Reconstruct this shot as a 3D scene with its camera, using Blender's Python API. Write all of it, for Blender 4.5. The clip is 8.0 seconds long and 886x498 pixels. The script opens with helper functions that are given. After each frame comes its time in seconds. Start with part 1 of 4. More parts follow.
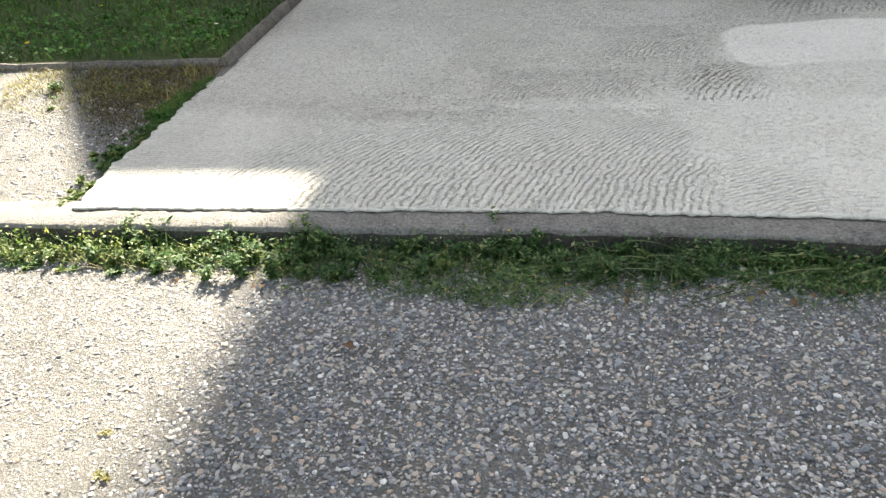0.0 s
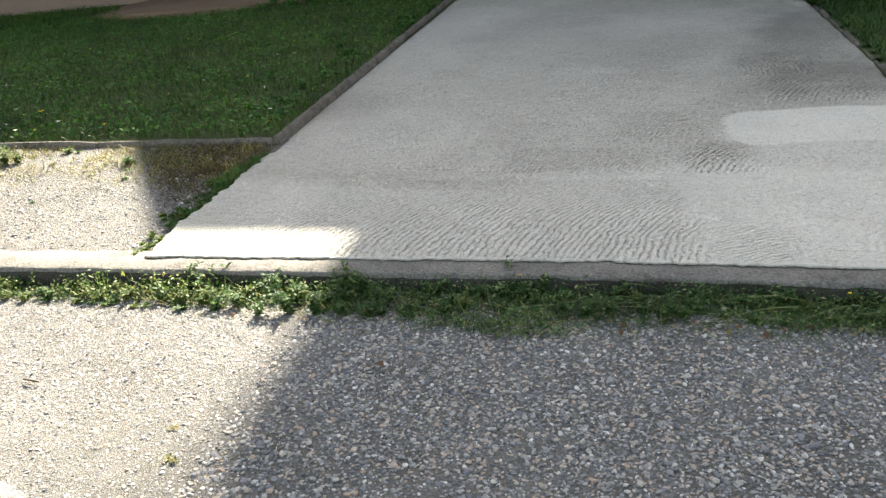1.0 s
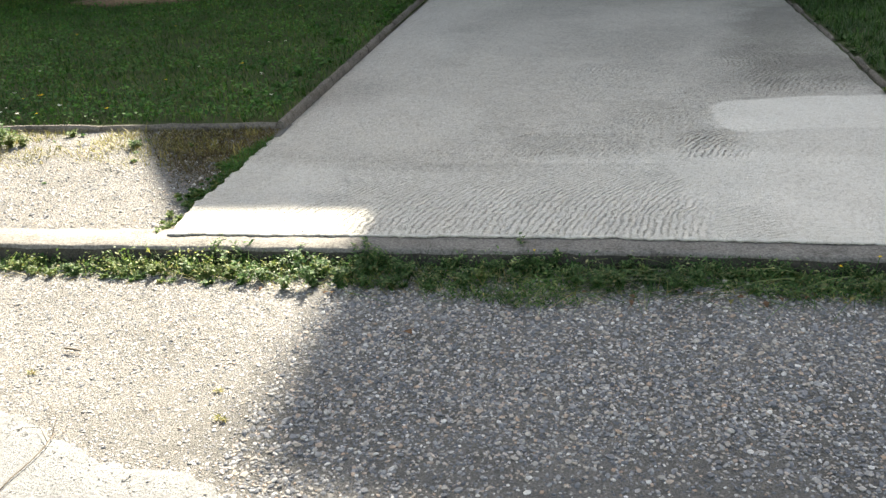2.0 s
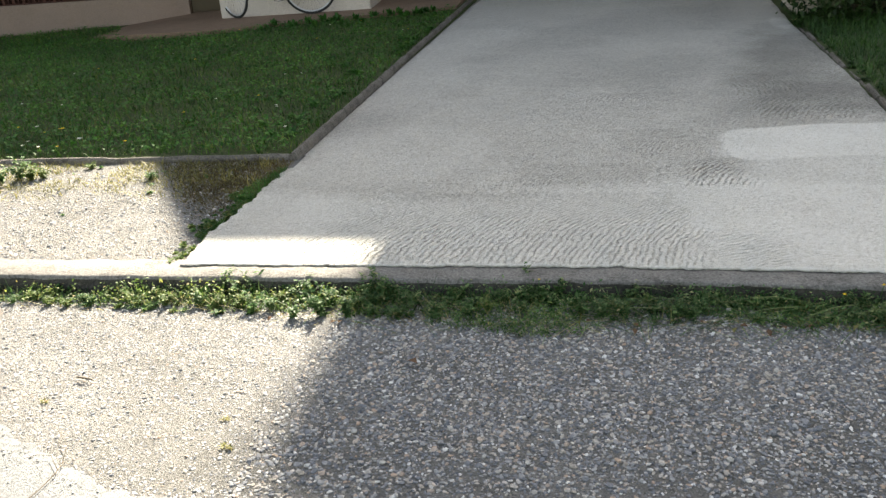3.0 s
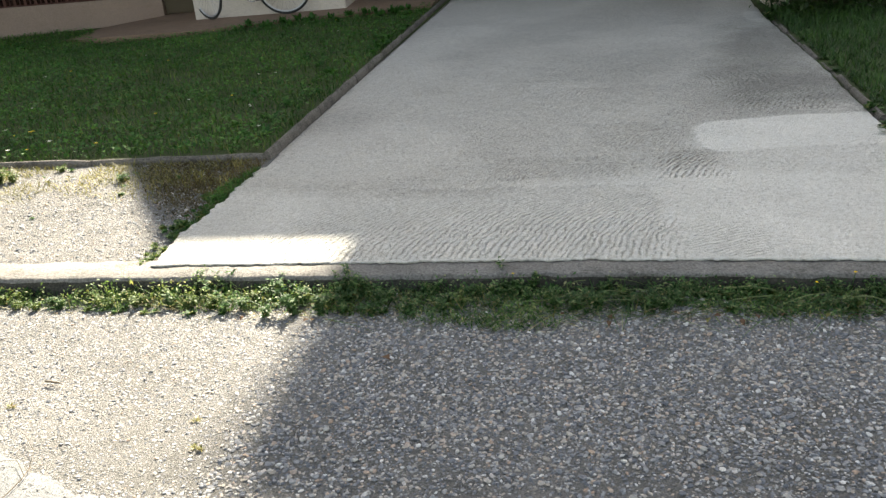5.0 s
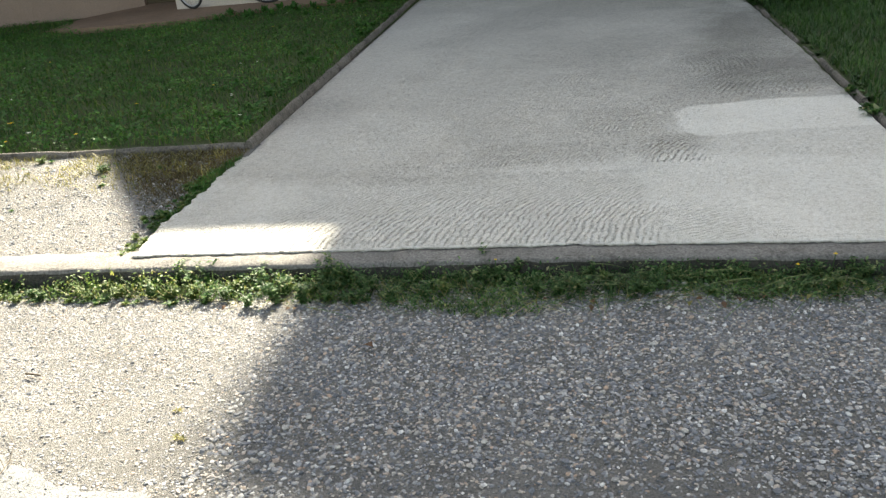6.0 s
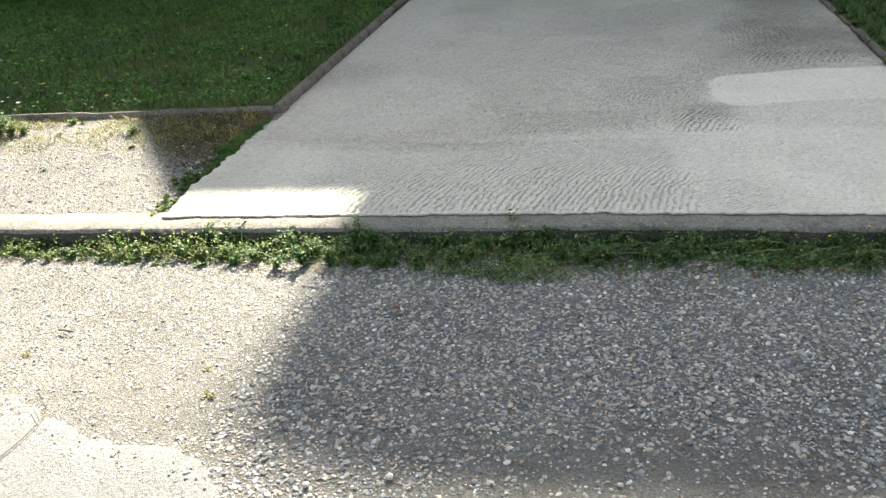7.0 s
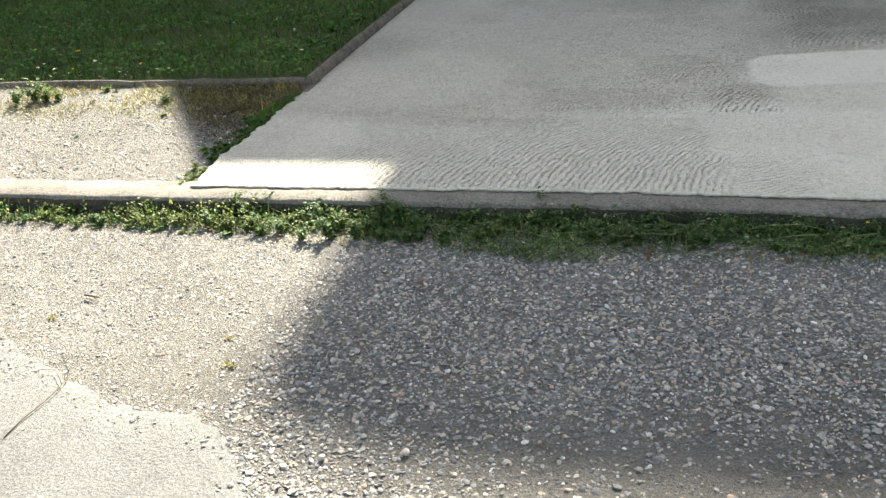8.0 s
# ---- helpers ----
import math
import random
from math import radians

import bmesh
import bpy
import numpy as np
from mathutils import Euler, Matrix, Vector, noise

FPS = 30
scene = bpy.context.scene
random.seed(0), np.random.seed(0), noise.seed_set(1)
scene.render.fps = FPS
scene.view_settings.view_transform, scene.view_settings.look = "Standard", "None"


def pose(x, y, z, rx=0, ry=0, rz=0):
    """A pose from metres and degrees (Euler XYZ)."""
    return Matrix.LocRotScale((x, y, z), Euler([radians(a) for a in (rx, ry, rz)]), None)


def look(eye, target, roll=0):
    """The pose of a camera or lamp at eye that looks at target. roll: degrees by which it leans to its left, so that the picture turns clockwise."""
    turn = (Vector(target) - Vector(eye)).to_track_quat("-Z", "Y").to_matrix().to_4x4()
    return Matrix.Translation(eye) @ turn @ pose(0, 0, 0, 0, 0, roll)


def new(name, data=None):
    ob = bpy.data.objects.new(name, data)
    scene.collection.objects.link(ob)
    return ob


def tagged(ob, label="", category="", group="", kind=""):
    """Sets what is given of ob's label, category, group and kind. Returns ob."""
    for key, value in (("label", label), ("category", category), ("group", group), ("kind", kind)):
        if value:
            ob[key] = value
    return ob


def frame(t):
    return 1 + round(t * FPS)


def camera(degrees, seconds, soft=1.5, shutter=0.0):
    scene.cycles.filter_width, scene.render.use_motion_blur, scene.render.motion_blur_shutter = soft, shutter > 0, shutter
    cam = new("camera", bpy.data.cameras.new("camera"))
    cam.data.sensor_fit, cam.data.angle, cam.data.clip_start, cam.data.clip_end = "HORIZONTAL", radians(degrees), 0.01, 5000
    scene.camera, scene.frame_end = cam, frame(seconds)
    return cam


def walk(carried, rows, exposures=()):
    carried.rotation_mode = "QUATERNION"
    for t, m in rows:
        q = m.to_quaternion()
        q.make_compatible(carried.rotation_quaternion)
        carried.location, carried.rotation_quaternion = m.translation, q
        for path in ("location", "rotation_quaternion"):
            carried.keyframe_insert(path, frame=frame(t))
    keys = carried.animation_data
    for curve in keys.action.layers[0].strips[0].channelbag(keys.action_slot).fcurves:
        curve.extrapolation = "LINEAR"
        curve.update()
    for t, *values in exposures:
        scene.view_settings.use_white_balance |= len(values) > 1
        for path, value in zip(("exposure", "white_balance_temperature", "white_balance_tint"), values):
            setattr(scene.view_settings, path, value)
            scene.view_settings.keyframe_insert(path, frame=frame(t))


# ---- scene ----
cam = camera(53.8, 8.0, soft=1.4)
PATH = [
    (0, (0.196, -0.22, 1.234), (-0.134, 1.487, 0.246), -4.6),
    (0.5, (0.311, -0.439, 1.238), (-0.181, 1.262, 0.309), -5.1),
    (1, (0.31, -0.612, 1.256), (-0.105, 1.181, 0.473), -4.7),
    (1.2, (0.268, -0.669, 1.263), (-0.091, 1.126, 0.459), -4.8),
    (2.3, (0.166, -0.816, 1.288), (-0.179, 0.984, 0.486), -3.3),
    (2.5, (0.17, -0.813, 1.291), (-0.197, 0.989, 0.506), -3.1),
    (3, (0.225, -0.829, 1.303), (-0.158, 0.987, 0.558), -4.4),
    (3.5, (0.234, -0.834, 1.296), (-0.159, 0.99, 0.578), -4.5),
    (4, (0.229, -0.813, 1.294), (-0.19, 1.01, 0.586), -4.6),
    (4.5, (0.237, -0.804, 1.29), (-0.189, 1.023, 0.597), -4.2),
    (5, (0.254, -0.811, 1.279), (-0.09, 1.011, 0.531), -5.0),
    (5.2, (0.268, -0.805, 1.284), (-0.06, 1.023, 0.542), -5.7),
    (6.3, (0.272, -0.806, 1.264), (-0.041, 1.001, 0.466), -5.3),
    (6.5, (0.275, -0.803, 1.283), (-0.054, 0.993, 0.467), -4.8),
    (7, (0.255, -0.815, 1.258), (-0.115, 0.965, 0.425), -5.1),
    (7.5, (0.253, -0.801, 1.267), (-0.165, 0.966, 0.429), -4.7),
    (8, (0.271, -0.785, 1.238), (-0.172, 0.959, 0.364), -4.6),
]
walk(cam, [(t, look(eye, target, roll)) for t, eye, target, roll in PATH],
     [(0, 2.70, 8300, 7), (0.5, 2.53, 8300, 7), (1, 2.53, 8300, 7), (2.5, 2.57, 8300, 7), (3.2, 2.53, 8300, 7), (4.5, 2.47, 8300, 7), (6.5, 2.54, 8300, 5), (7.5, 2.54, 8300, 5), (8, 2.38, 8400, 5)])

# ---- world, sun, exposure ----
SUN_UP = 40.0                       # degrees above the horizon, straight over the house (+y)
TAN_SUN = math.tan(radians(SUN_UP))
world = bpy.data.worlds.new("sky")
scene.world = world
world.use_nodes = True
wn = world.node_tree
sky = wn.nodes.new("ShaderNodeTexSky")
sky.sky_type, sky.sun_disc = "NISHITA", False
sky.sun_elevation, sky.sun_rotation = radians(SUN_UP), 0.0
sky.air_density, sky.dust_density, sky.ozone_density = 1.0, 1.5, 1.0
haze = wn.nodes.new("ShaderNodeHueSaturation")      # thin haze takes some blue out of the sky
haze.inputs["Saturation"].default_value = 0.80
wn.links.new(sky.outputs[0], haze.inputs["Color"])
wn.links.new(haze.outputs[0], wn.nodes["Background"].inputs[0])
wn.nodes["Background"].inputs[1].default_value = 0.07
sun = new("sun", bpy.data.lights.new("sun", "SUN"))
sun.data.energy, sun.data.angle, sun.data.color = 4.5, radians(0.6), (1.0, 0.998, 0.992)
sun.matrix_world = look((0, 40, 40 * TAN_SUN), (0, 0, 0))



# ---- materials ----
def mat(name, rough=0.8, metal=0.0):
    m = bpy.data.materials.new(name)
    m.use_nodes = True
    b = m.node_tree.nodes["Principled BSDF"]
    b.inputs["Roughness"].default_value, b.inputs["Metallic"].default_value = rough, metal
    b.inputs["Specular IOR Level"].default_value = 0.3
    return m, m.node_tree, b


def nd(t, kind, **values):
    n = t.nodes.new(kind)
    for key, value in values.items():
        n.inputs[key.replace("_", " ")].default_value = value
    return n


def ramp(t, source, stops):
    r = t.nodes.new("ShaderNodeValToRGB")
    el = r.color_ramp.elements
    while len(el) < len(stops):
        el.new(0.5)
    for e, (p, c) in zip(el, stops):
        e.position, e.color = p, (*c, 1)
    t.links.new(source, r.inputs[0])
    return r.outputs[0]


def where(t):
    return t.nodes.new("ShaderNodeTexCoord").outputs["Object"]


def mixed(t, factor, a, b, blend="MIX"):
    n = t.nodes.new("ShaderNodeMix")
    n.data_type, n.blend_type = "RGBA", blend
    for sock, v in ((n.inputs[0], factor), (n.inputs[6], a), (n.inputs[7], b)):
        if isinstance(v, (int, float)):
            sock.default_value = v
        elif isinstance(v, tuple):
            sock.default_value = (*v, 1)
        else:
            t.links.new(v, sock)
    return n.outputs[2]


def noised(t, scale, detail=4.0, rough=0.6, lo=0.3, hi=0.7, vec=None):
    n = nd(t, "ShaderNodeTexNoise", Scale=scale, Detail=detail, Roughness=rough)
    t.links.new(vec or where(t), n.inputs["Vector"])
    return ramp(t, n.outputs[0], [(lo, (0, 0, 0)), (hi, (1, 1, 1))])


def bumped(t, b, height, strength, distance):
    n = nd(t, "ShaderNodeBump", Strength=strength, Distance=distance)
    t.links.new(height, n.inputs["Height"])
    t.links.new(n.outputs[0], b.inputs["Normal"])


def grained(name, dark, light, spot, big=1.2, fine=60.0, rough=0.85, bump=0.4, dist=0.004, spots=0.35, grain=0.5):
    """A mineral surface: two tones over large clouds, fine grain, sparse stains, fine relief."""
    m, t, b = mat(name, rough)
    c = mixed(t, noised(t, big, 6, 0.65), dark, light)
    c = mixed(t, spots, c, mixed(t, noised(t, big * 5, 5, 0.7, 0.5, 0.68), c, spot))
    c = mixed(t, grain, c, mixed(t, noised(t, fine, 3, 0.7, 0.3, 0.7), (0.25, 0.25, 0.25), (0.8, 0.8, 0.8)), "OVERLAY")
    t.links.new(c, b.inputs["Base Color"])
    bumped(t, b, noised(t, fine, 5, 0.7, 0.2, 0.8), bump, dist)
    return m


def islands(name, stops, rough=0.8, fine=140.0, bump=0.3):
    """Many small pieces in one mesh, each with a tone of its own."""
    m, t, b = mat(name, rough)
    g = t.nodes.new("ShaderNodeNewGeometry")
    c = ramp(t, g.outputs["Random Per Island"], stops)
    c = mixed(t, 0.55, c, mixed(t, noised(t, fine, 4, 0.7), (0.25, 0.25, 0.25), (0.75, 0.75, 0.75)), "OVERLAY")
    t.links.new(c, b.inputs["Base Color"])
    if bump:
        bumped(t, b, noised(t, fine, 4, 0.7), bump, 0.003)
    return m


def foliage(name, stops, clear=0.45, rough=0.5):
    """Leaves and blades: a tone per leaf, light shines through."""
    m, t, b = mat(name, rough)
    g = t.nodes.new("ShaderNodeNewGeometry")
    c = ramp(t, g.outputs["Random Per Island"], stops)
    c = mixed(t, 0.8, c, mixed(t, noised(t, 3.5, 5, 0.65), (0.26, 0.28, 0.28), (0.78, 0.76, 0.7)), "OVERLAY")
    c = mixed(t, 0.7, c, mixed(t, noised(t, 1.1, 4, 0.6, 0.36, 0.64), (0.34, 0.38, 0.36), (0.70, 0.64, 0.52)), "OVERLAY")
    t.links.new(c, b.inputs["Base Color"])
    tr = nd(t, "ShaderNodeBsdfTranslucent")
    t.links.new(mixed(t, 0.5, c, mixed(t, 1.0, c, (1.0, 0.97, 0.6), "MULTIPLY")), tr.inputs[0])
    ms = nd(t, "ShaderNodeMixShader", Fac=clear)
    t.links.new(b.outputs[0], ms.inputs[1])
    t.links.new(tr.outputs[0], ms.inputs[2])
    t.links.new(ms.outputs[0], t.nodes["Material Output"].inputs[0])
    return m


def plain(name, colour, rough=0.5, metal=0.0, wear=0.25):
    m, t, b = mat(name, rough, metal)
    dim = tuple(0.6 * v for v in colour)
    c = mixed(t, noised(t, 9.0, 6, 0.7, 0.45, 0.8), colour, mixed(t, wear, colour, dim))
    t.links.new(c, b.inputs["Base Color"])
    return m


DIRT = grained("dirt", (0.138, 0.133, 0.126), (0.22, 0.214, 0.206), (0.088, 0.084, 0.079), 1.6, 170, 0.95, 1.0, 0.008, 0.5, 0.75)
EARTH = grained("lawn_earth", (0.035, 0.05, 0.018), (0.06, 0.08, 0.025), (0.05, 0.04, 0.02), 2.0, 50, 0.95, 0.8, 0.01)
ASPHALT = grained("asphalt", (0.135, 0.139, 0.144), (0.182, 0.187, 0.193), (0.085, 0.088, 0.092), 2.2, 120, 0.9, 1.0, 0.005, 0.35, 0.6)
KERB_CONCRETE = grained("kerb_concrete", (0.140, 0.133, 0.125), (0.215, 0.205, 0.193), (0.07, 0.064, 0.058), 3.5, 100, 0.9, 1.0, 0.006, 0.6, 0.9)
# kerb face turned from the sun: its shade painted in as darker concrete
KERB_FACE_SHADE = grained("shaded_kerb_face", (0.05, 0.047, 0.042), (0.085, 0.08, 0.07), (0.03, 0.032, 0.024), 5.0, 100, 0.95, 1.0, 0.006, 0.6, 0.9)
EDGE_CONCRETE = grained("weathered_concrete", (0.10, 0.09, 0.08), (0.20, 0.18, 0.16), (0.045, 0.04, 0.033), 4.0, 110, 0.95, 1.0, 0.008, 0.7, 0.9)
RENDER = grained("render", (0.215, 0.155, 0.128), (0.265, 0.195, 0.158), (0.20, 0.14, 0.10), 0.9, 110, 0.9, 0.5, 0.003, 0.3)
WHITE_RENDER = grained("white_render", (0.46, 0.40, 0.35), (0.53, 0.465, 0.415), (0.36, 0.30, 0.25), 0.9, 110, 0.9, 0.4, 0.003, 0.25)
PORCH = grained("porch_screed", (0.165, 0.108, 0.075), (0.225, 0.15, 0.105), (0.11, 0.075, 0.055), 1.4, 60, 0.85, 0.4, 0.003)
THRESHOLD = grained("threshold_tiles", (0.07, 0.045, 0.036), (0.11, 0.07, 0.055), (0.045, 0.034, 0.03), 1.4, 60, 0.7, 0.3, 0.002)
TERRACOTTA = islands("terracotta", [(0, (0.03, 0.013, 0.011)), (0.6, (0.055, 0.022, 0.016)), (1, (0.085, 0.036, 0.027))], 0.85, 60)
ROOF = grained("roof_tiles", (0.25, 0.12, 0.08), (0.36, 0.18, 0.12), (0.15, 0.09, 0.07), 1.0, 20, 0.9, 0.5, 0.01)
DARK_WOOD = plain("dark_wood", (0.075, 0.055, 0.032), 0.6)
INSIDE = plain("dark_inside", (0.03, 0.022, 0.02), 0.9)
WHITE_FRAME = plain("white_paint", (0.75, 0.74, 0.70), 0.4)
STEEL = plain("chrome", (0.62, 0.62, 0.63), 0.25, 0.9)
ALLOY = plain("alloy_rim", (0.55, 0.55, 0.57), 0.35, 0.6)
RUBBER = plain("rubber", (0.03, 0.03, 0.03), 0.8)
BIKE_PAINT = plain("blue_grey_paint", (0.10, 0.112, 0.14), 0.3, 0.2)
BLACK = plain("black_plastic", (0.02, 0.02, 0.02), 0.5)
BARK = plain("bark", (0.10, 0.08, 0.06), 0.9, 0.0, 0.6)
STONES = islands("gravel_stones", [
    (0.0, (0.105, 0.113, 0.13)), (0.22, (0.165, 0.172, 0.19)), (0.45, (0.235, 0.24, 0.252)), (0.62, (0.31, 0.31, 0.308)), (0.72, (0.30, 0.27, 0.235)),
    (0.79, (0.38, 0.362, 0.335)), (0.85, (0.34, 0.25, 0.19)), (0.93, (0.42, 0.415, 0.405)), (1.0, (0.56, 0.555, 0.545))], 0.75)
STONES_PALE = islands("pale_gravel_stones", [
    (0.0, (0.165, 0.163, 0.16)), (0.35, (0.235, 0.23, 0.222)), (0.7, (0.30, 0.292, 0.28)), (1.0, (0.42, 0.41, 0.395))], 0.8)
PEBBLE = islands("pebble", [(0.0, (0.24, 0.24, 0.245)), (0.5, (0.33, 0.31, 0.28)), (1.0, (0.42, 0.41, 0.39))], 0.7, 60)
GRASS = foliage("lawn_grass", [(0, (0.020, 0.066, 0.013)), (0.5, (0.040, 0.108, 0.022)), (0.85, (0.075, 0.16, 0.034)), (1, (0.19, 0.20, 0.08))])
CLOVER = foliage("clover_leaf", [(0, (0.024, 0.095, 0.020)), (0.6, (0.048, 0.155, 0.033)), (1, (0.10, 0.22, 0.058))])
# sunlit copy of the weed leaf: the sun's yellow put into its colour
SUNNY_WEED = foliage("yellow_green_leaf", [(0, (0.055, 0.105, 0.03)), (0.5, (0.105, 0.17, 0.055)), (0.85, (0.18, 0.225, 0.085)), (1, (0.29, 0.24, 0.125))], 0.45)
STALK = foliage("pale_stalk", [(0, (0.10, 0.15, 0.06)), (1, (0.22, 0.24, 0.13))], 0.2)
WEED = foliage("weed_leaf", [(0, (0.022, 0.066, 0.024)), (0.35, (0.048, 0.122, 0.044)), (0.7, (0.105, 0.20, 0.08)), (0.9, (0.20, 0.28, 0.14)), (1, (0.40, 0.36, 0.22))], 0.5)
DRY = foliage("dry_grass", [(0, (0.10, 0.11, 0.035)), (0.5, (0.18, 0.165, 0.06)), (1, (0.29, 0.25, 0.11))], 0.3)
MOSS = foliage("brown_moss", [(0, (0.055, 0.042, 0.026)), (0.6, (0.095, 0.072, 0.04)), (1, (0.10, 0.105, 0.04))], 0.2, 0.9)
SHRUB = foliage("shrub_leaf", [(0, (0.010, 0.028, 0.008)), (0.6, (0.022, 0.05, 0.014)), (1, (0.04, 0.075, 0.02))], 0.25, 0.4)
# darker copy of the lawn grass, with the shrub's shade in its colour
SIDE_GRASS = foliage("shaded_grass", [(0, (0.016, 0.05, 0.012)), (0.6, (0.03, 0.08, 0.02)), (1, (0.055, 0.115, 0.03))], 0.3)
YELLOW = foliage("yellow_petal", [(0, (0.75, 0.5, 0.02)), (1, (0.8, 0.6, 0.03))], 0.3)
PETAL = foliage("white_petal", [(0, (0.75, 0.73, 0.68)), (1, (0.82, 0.8, 0.76))], 0.3)
DEAD_LEAF = foliage("dead_leaf", [(0, (0.105, 0.06, 0.042)), (1, (0.15, 0.085, 0.058))], 0.2, 0.8)

# trowelled cement of the drive: the mesh carries the smooth patch as an attribute
CEMENT, ct, cb = mat("trowelled_cement", 0.9)
ca = ct.nodes.new("ShaderNodeAttribute")
ca.attribute_name = "smooth_patch"
def attribute(name):
    n = ct.nodes.new("ShaderNodeAttribute")
    n.attribute_name = name
    return n.outputs["Fac"]


def calc(op, a, b=0.0, c=0.0):
    n = ct.nodes.new("ShaderNodeMath")
    n.operation = op
    for sock, val in zip(n.inputs, (a, b, c)):
        if isinstance(val, (int, float)):
            sock.default_value = val
        else:
            ct.links.new(val, sock)
    return n.outputs[0]


tone = mixed(ct, noised(ct, 0.9, 5, 0.6), (0.61, 0.581, 0.527), (0.68, 0.65, 0.593))
tone = mixed(ct, noised(ct, 14.0, 5, 0.7, 0.35, 0.75), tone, (0.57, 0.548, 0.51))
tone = mixed(ct, ca.outputs["Fac"], tone, mixed(ct, noised(ct, 3.0, 5), (0.735, 0.712, 0.66), (0.805, 0.78, 0.728)))
tone = mixed(ct, calc("MULTIPLY", attribute("stain_and_shade"), 0.8), tone, mixed(ct, 1.0, tone, (0.37, 0.37, 0.365), "MULTIPLY"))
tone = mixed(ct, 0.5, tone, mixed(ct, noised(ct, 55.0, 4, 0.75, 0.36, 0.62), (0.33, 0.33, 0.33), (0.62, 0.62, 0.62)), "OVERLAY")
tone = mixed(ct, 0.6, tone, mixed(ct, noised(ct, 200.0, 3, 0.7), (0.25, 0.25, 0.25), (0.75, 0.75, 0.75)), "OVERLAY")

# trowel strokes: ridges along the strokes, broken up, dirt and relief shade tinted into the grooves
ripple = nd(ct, "ShaderNodeTexNoise", Scale=20.0, Detail=4.0, Roughness=0.6)
ct.links.new(where(ct), ripple.inputs["Vector"])


def strokes(phase_name, depth_name):
    ph = calc("MULTIPLY_ADD", ripple.outputs[0], 1.7, attribute(phase_name))
    wave = calc("MULTIPLY_ADD", calc("SINE", calc("MULTIPLY", ph, 2 * math.pi)), 0.5, 0.5)
    return calc("MULTIPLY", calc("POWER", wave, 3.0), attribute(depth_name))


groove = calc("MULTIPLY", calc("MAXIMUM", strokes("stroke_phase", "stroke_depth"), strokes("base_phase", "base_depth")), noised(ct, 44.0, 5, 0.75, 0.42, 0.58))
pits = noised(ct, 60.0, 5, 0.75, 0.54, 0.61)
specks = noised(ct, 150.0, 4, 0.75, 0.53, 0.62)
rough_part = calc("MULTIPLY_ADD", ca.outputs["Fac"], -0.6, 1.0)
dirt_and_shade = calc("MINIMUM", calc("MULTIPLY_ADD", groove, 0.6, calc("MULTIPLY", rough_part, calc("MULTIPLY_ADD", pits, 0.55, calc("MULTIPLY", specks, 0.4)))), 0.95)
tone = mixed(ct, dirt_and_shade, tone, mixed(ct, 1.0, tone, (0.50, 0.48, 0.45), "MULTIPLY"))
ct.links.new(tone, cb.inputs["Base Color"])
relief = calc("SUBTRACT", calc("MULTIPLY", noised(ct, 150.0, 4, 0.7), 0.35), calc("MULTIPLY_ADD", calc("MULTIPLY", pits, rough_part), 0.5, groove))
bumped(ct, cb, relief, 1.0, 0.012)


# ---- mesh builders ----
def mesh_from(name, verts, faces, material, smooth=False):
    """verts (n, 3) and faces (m, 3 or 4) as arrays."""
    me = bpy.data.meshes.new(name)
    faces = np.asarray(faces, np.int32)
    n, k = faces.shape
    me.vertices.add(len(verts))
    me.vertices.foreach_set("co", np.asarray(verts, np.float32).ravel())
    me.loops.add(n * k)
    me.loops.foreach_set("vertex_index", faces.ravel())
    me.polygons.add(n)
    me.polygons.foreach_set("loop_start", np.arange(0, n * k, k, dtype=np.int32))
    me.polygons.foreach_set("use_smooth", np.full(n, smooth))
    me.update(calc_edges=True)
    me.materials.append(material)
    return me


def bm_mesh(name, bm, material, smooth=False):
    me = bpy.data.meshes.new(name)
    bmesh.ops.recalc_face_normals(bm, faces=bm.faces)
    bm.to_mesh(me)
    bm.free()
    for p in me.polygons:
        p.use_smooth = smooth
    me.materials.append(material)
    return me


def part(name, bm, material, parent=None, label="", smooth=False):
    me = bm if isinstance(bm, bpy.types.Mesh) else bm_mesh(name, bm, material, smooth)
    ob = new(name, me)
    if parent:
        ob.parent = parent
    return tagged(ob, label)


def box(x0, x1, y0, y1, z0, z1, bevel=0.0, bm=None, m=None):
    bm = bm or bmesh.new()
    vs = bmesh.ops.create_cube(bm, size=1)["verts"]
    for v in vs:
        v.co = Vector((x0 + (v.co.x + .5) * (x1 - x0), y0 + (v.co.y + .5) * (y1 - y0), z0 + (v.co.z + .5) * (z1 - z0)))
        if m:
            v.co = m @ v.co
    if bevel:
        es = list({e for v in vs for e in v.link_edges})
        bmesh.ops.bevel(bm, geom=es, offset=bevel, segments=2, affect="EDGES")
    return bm


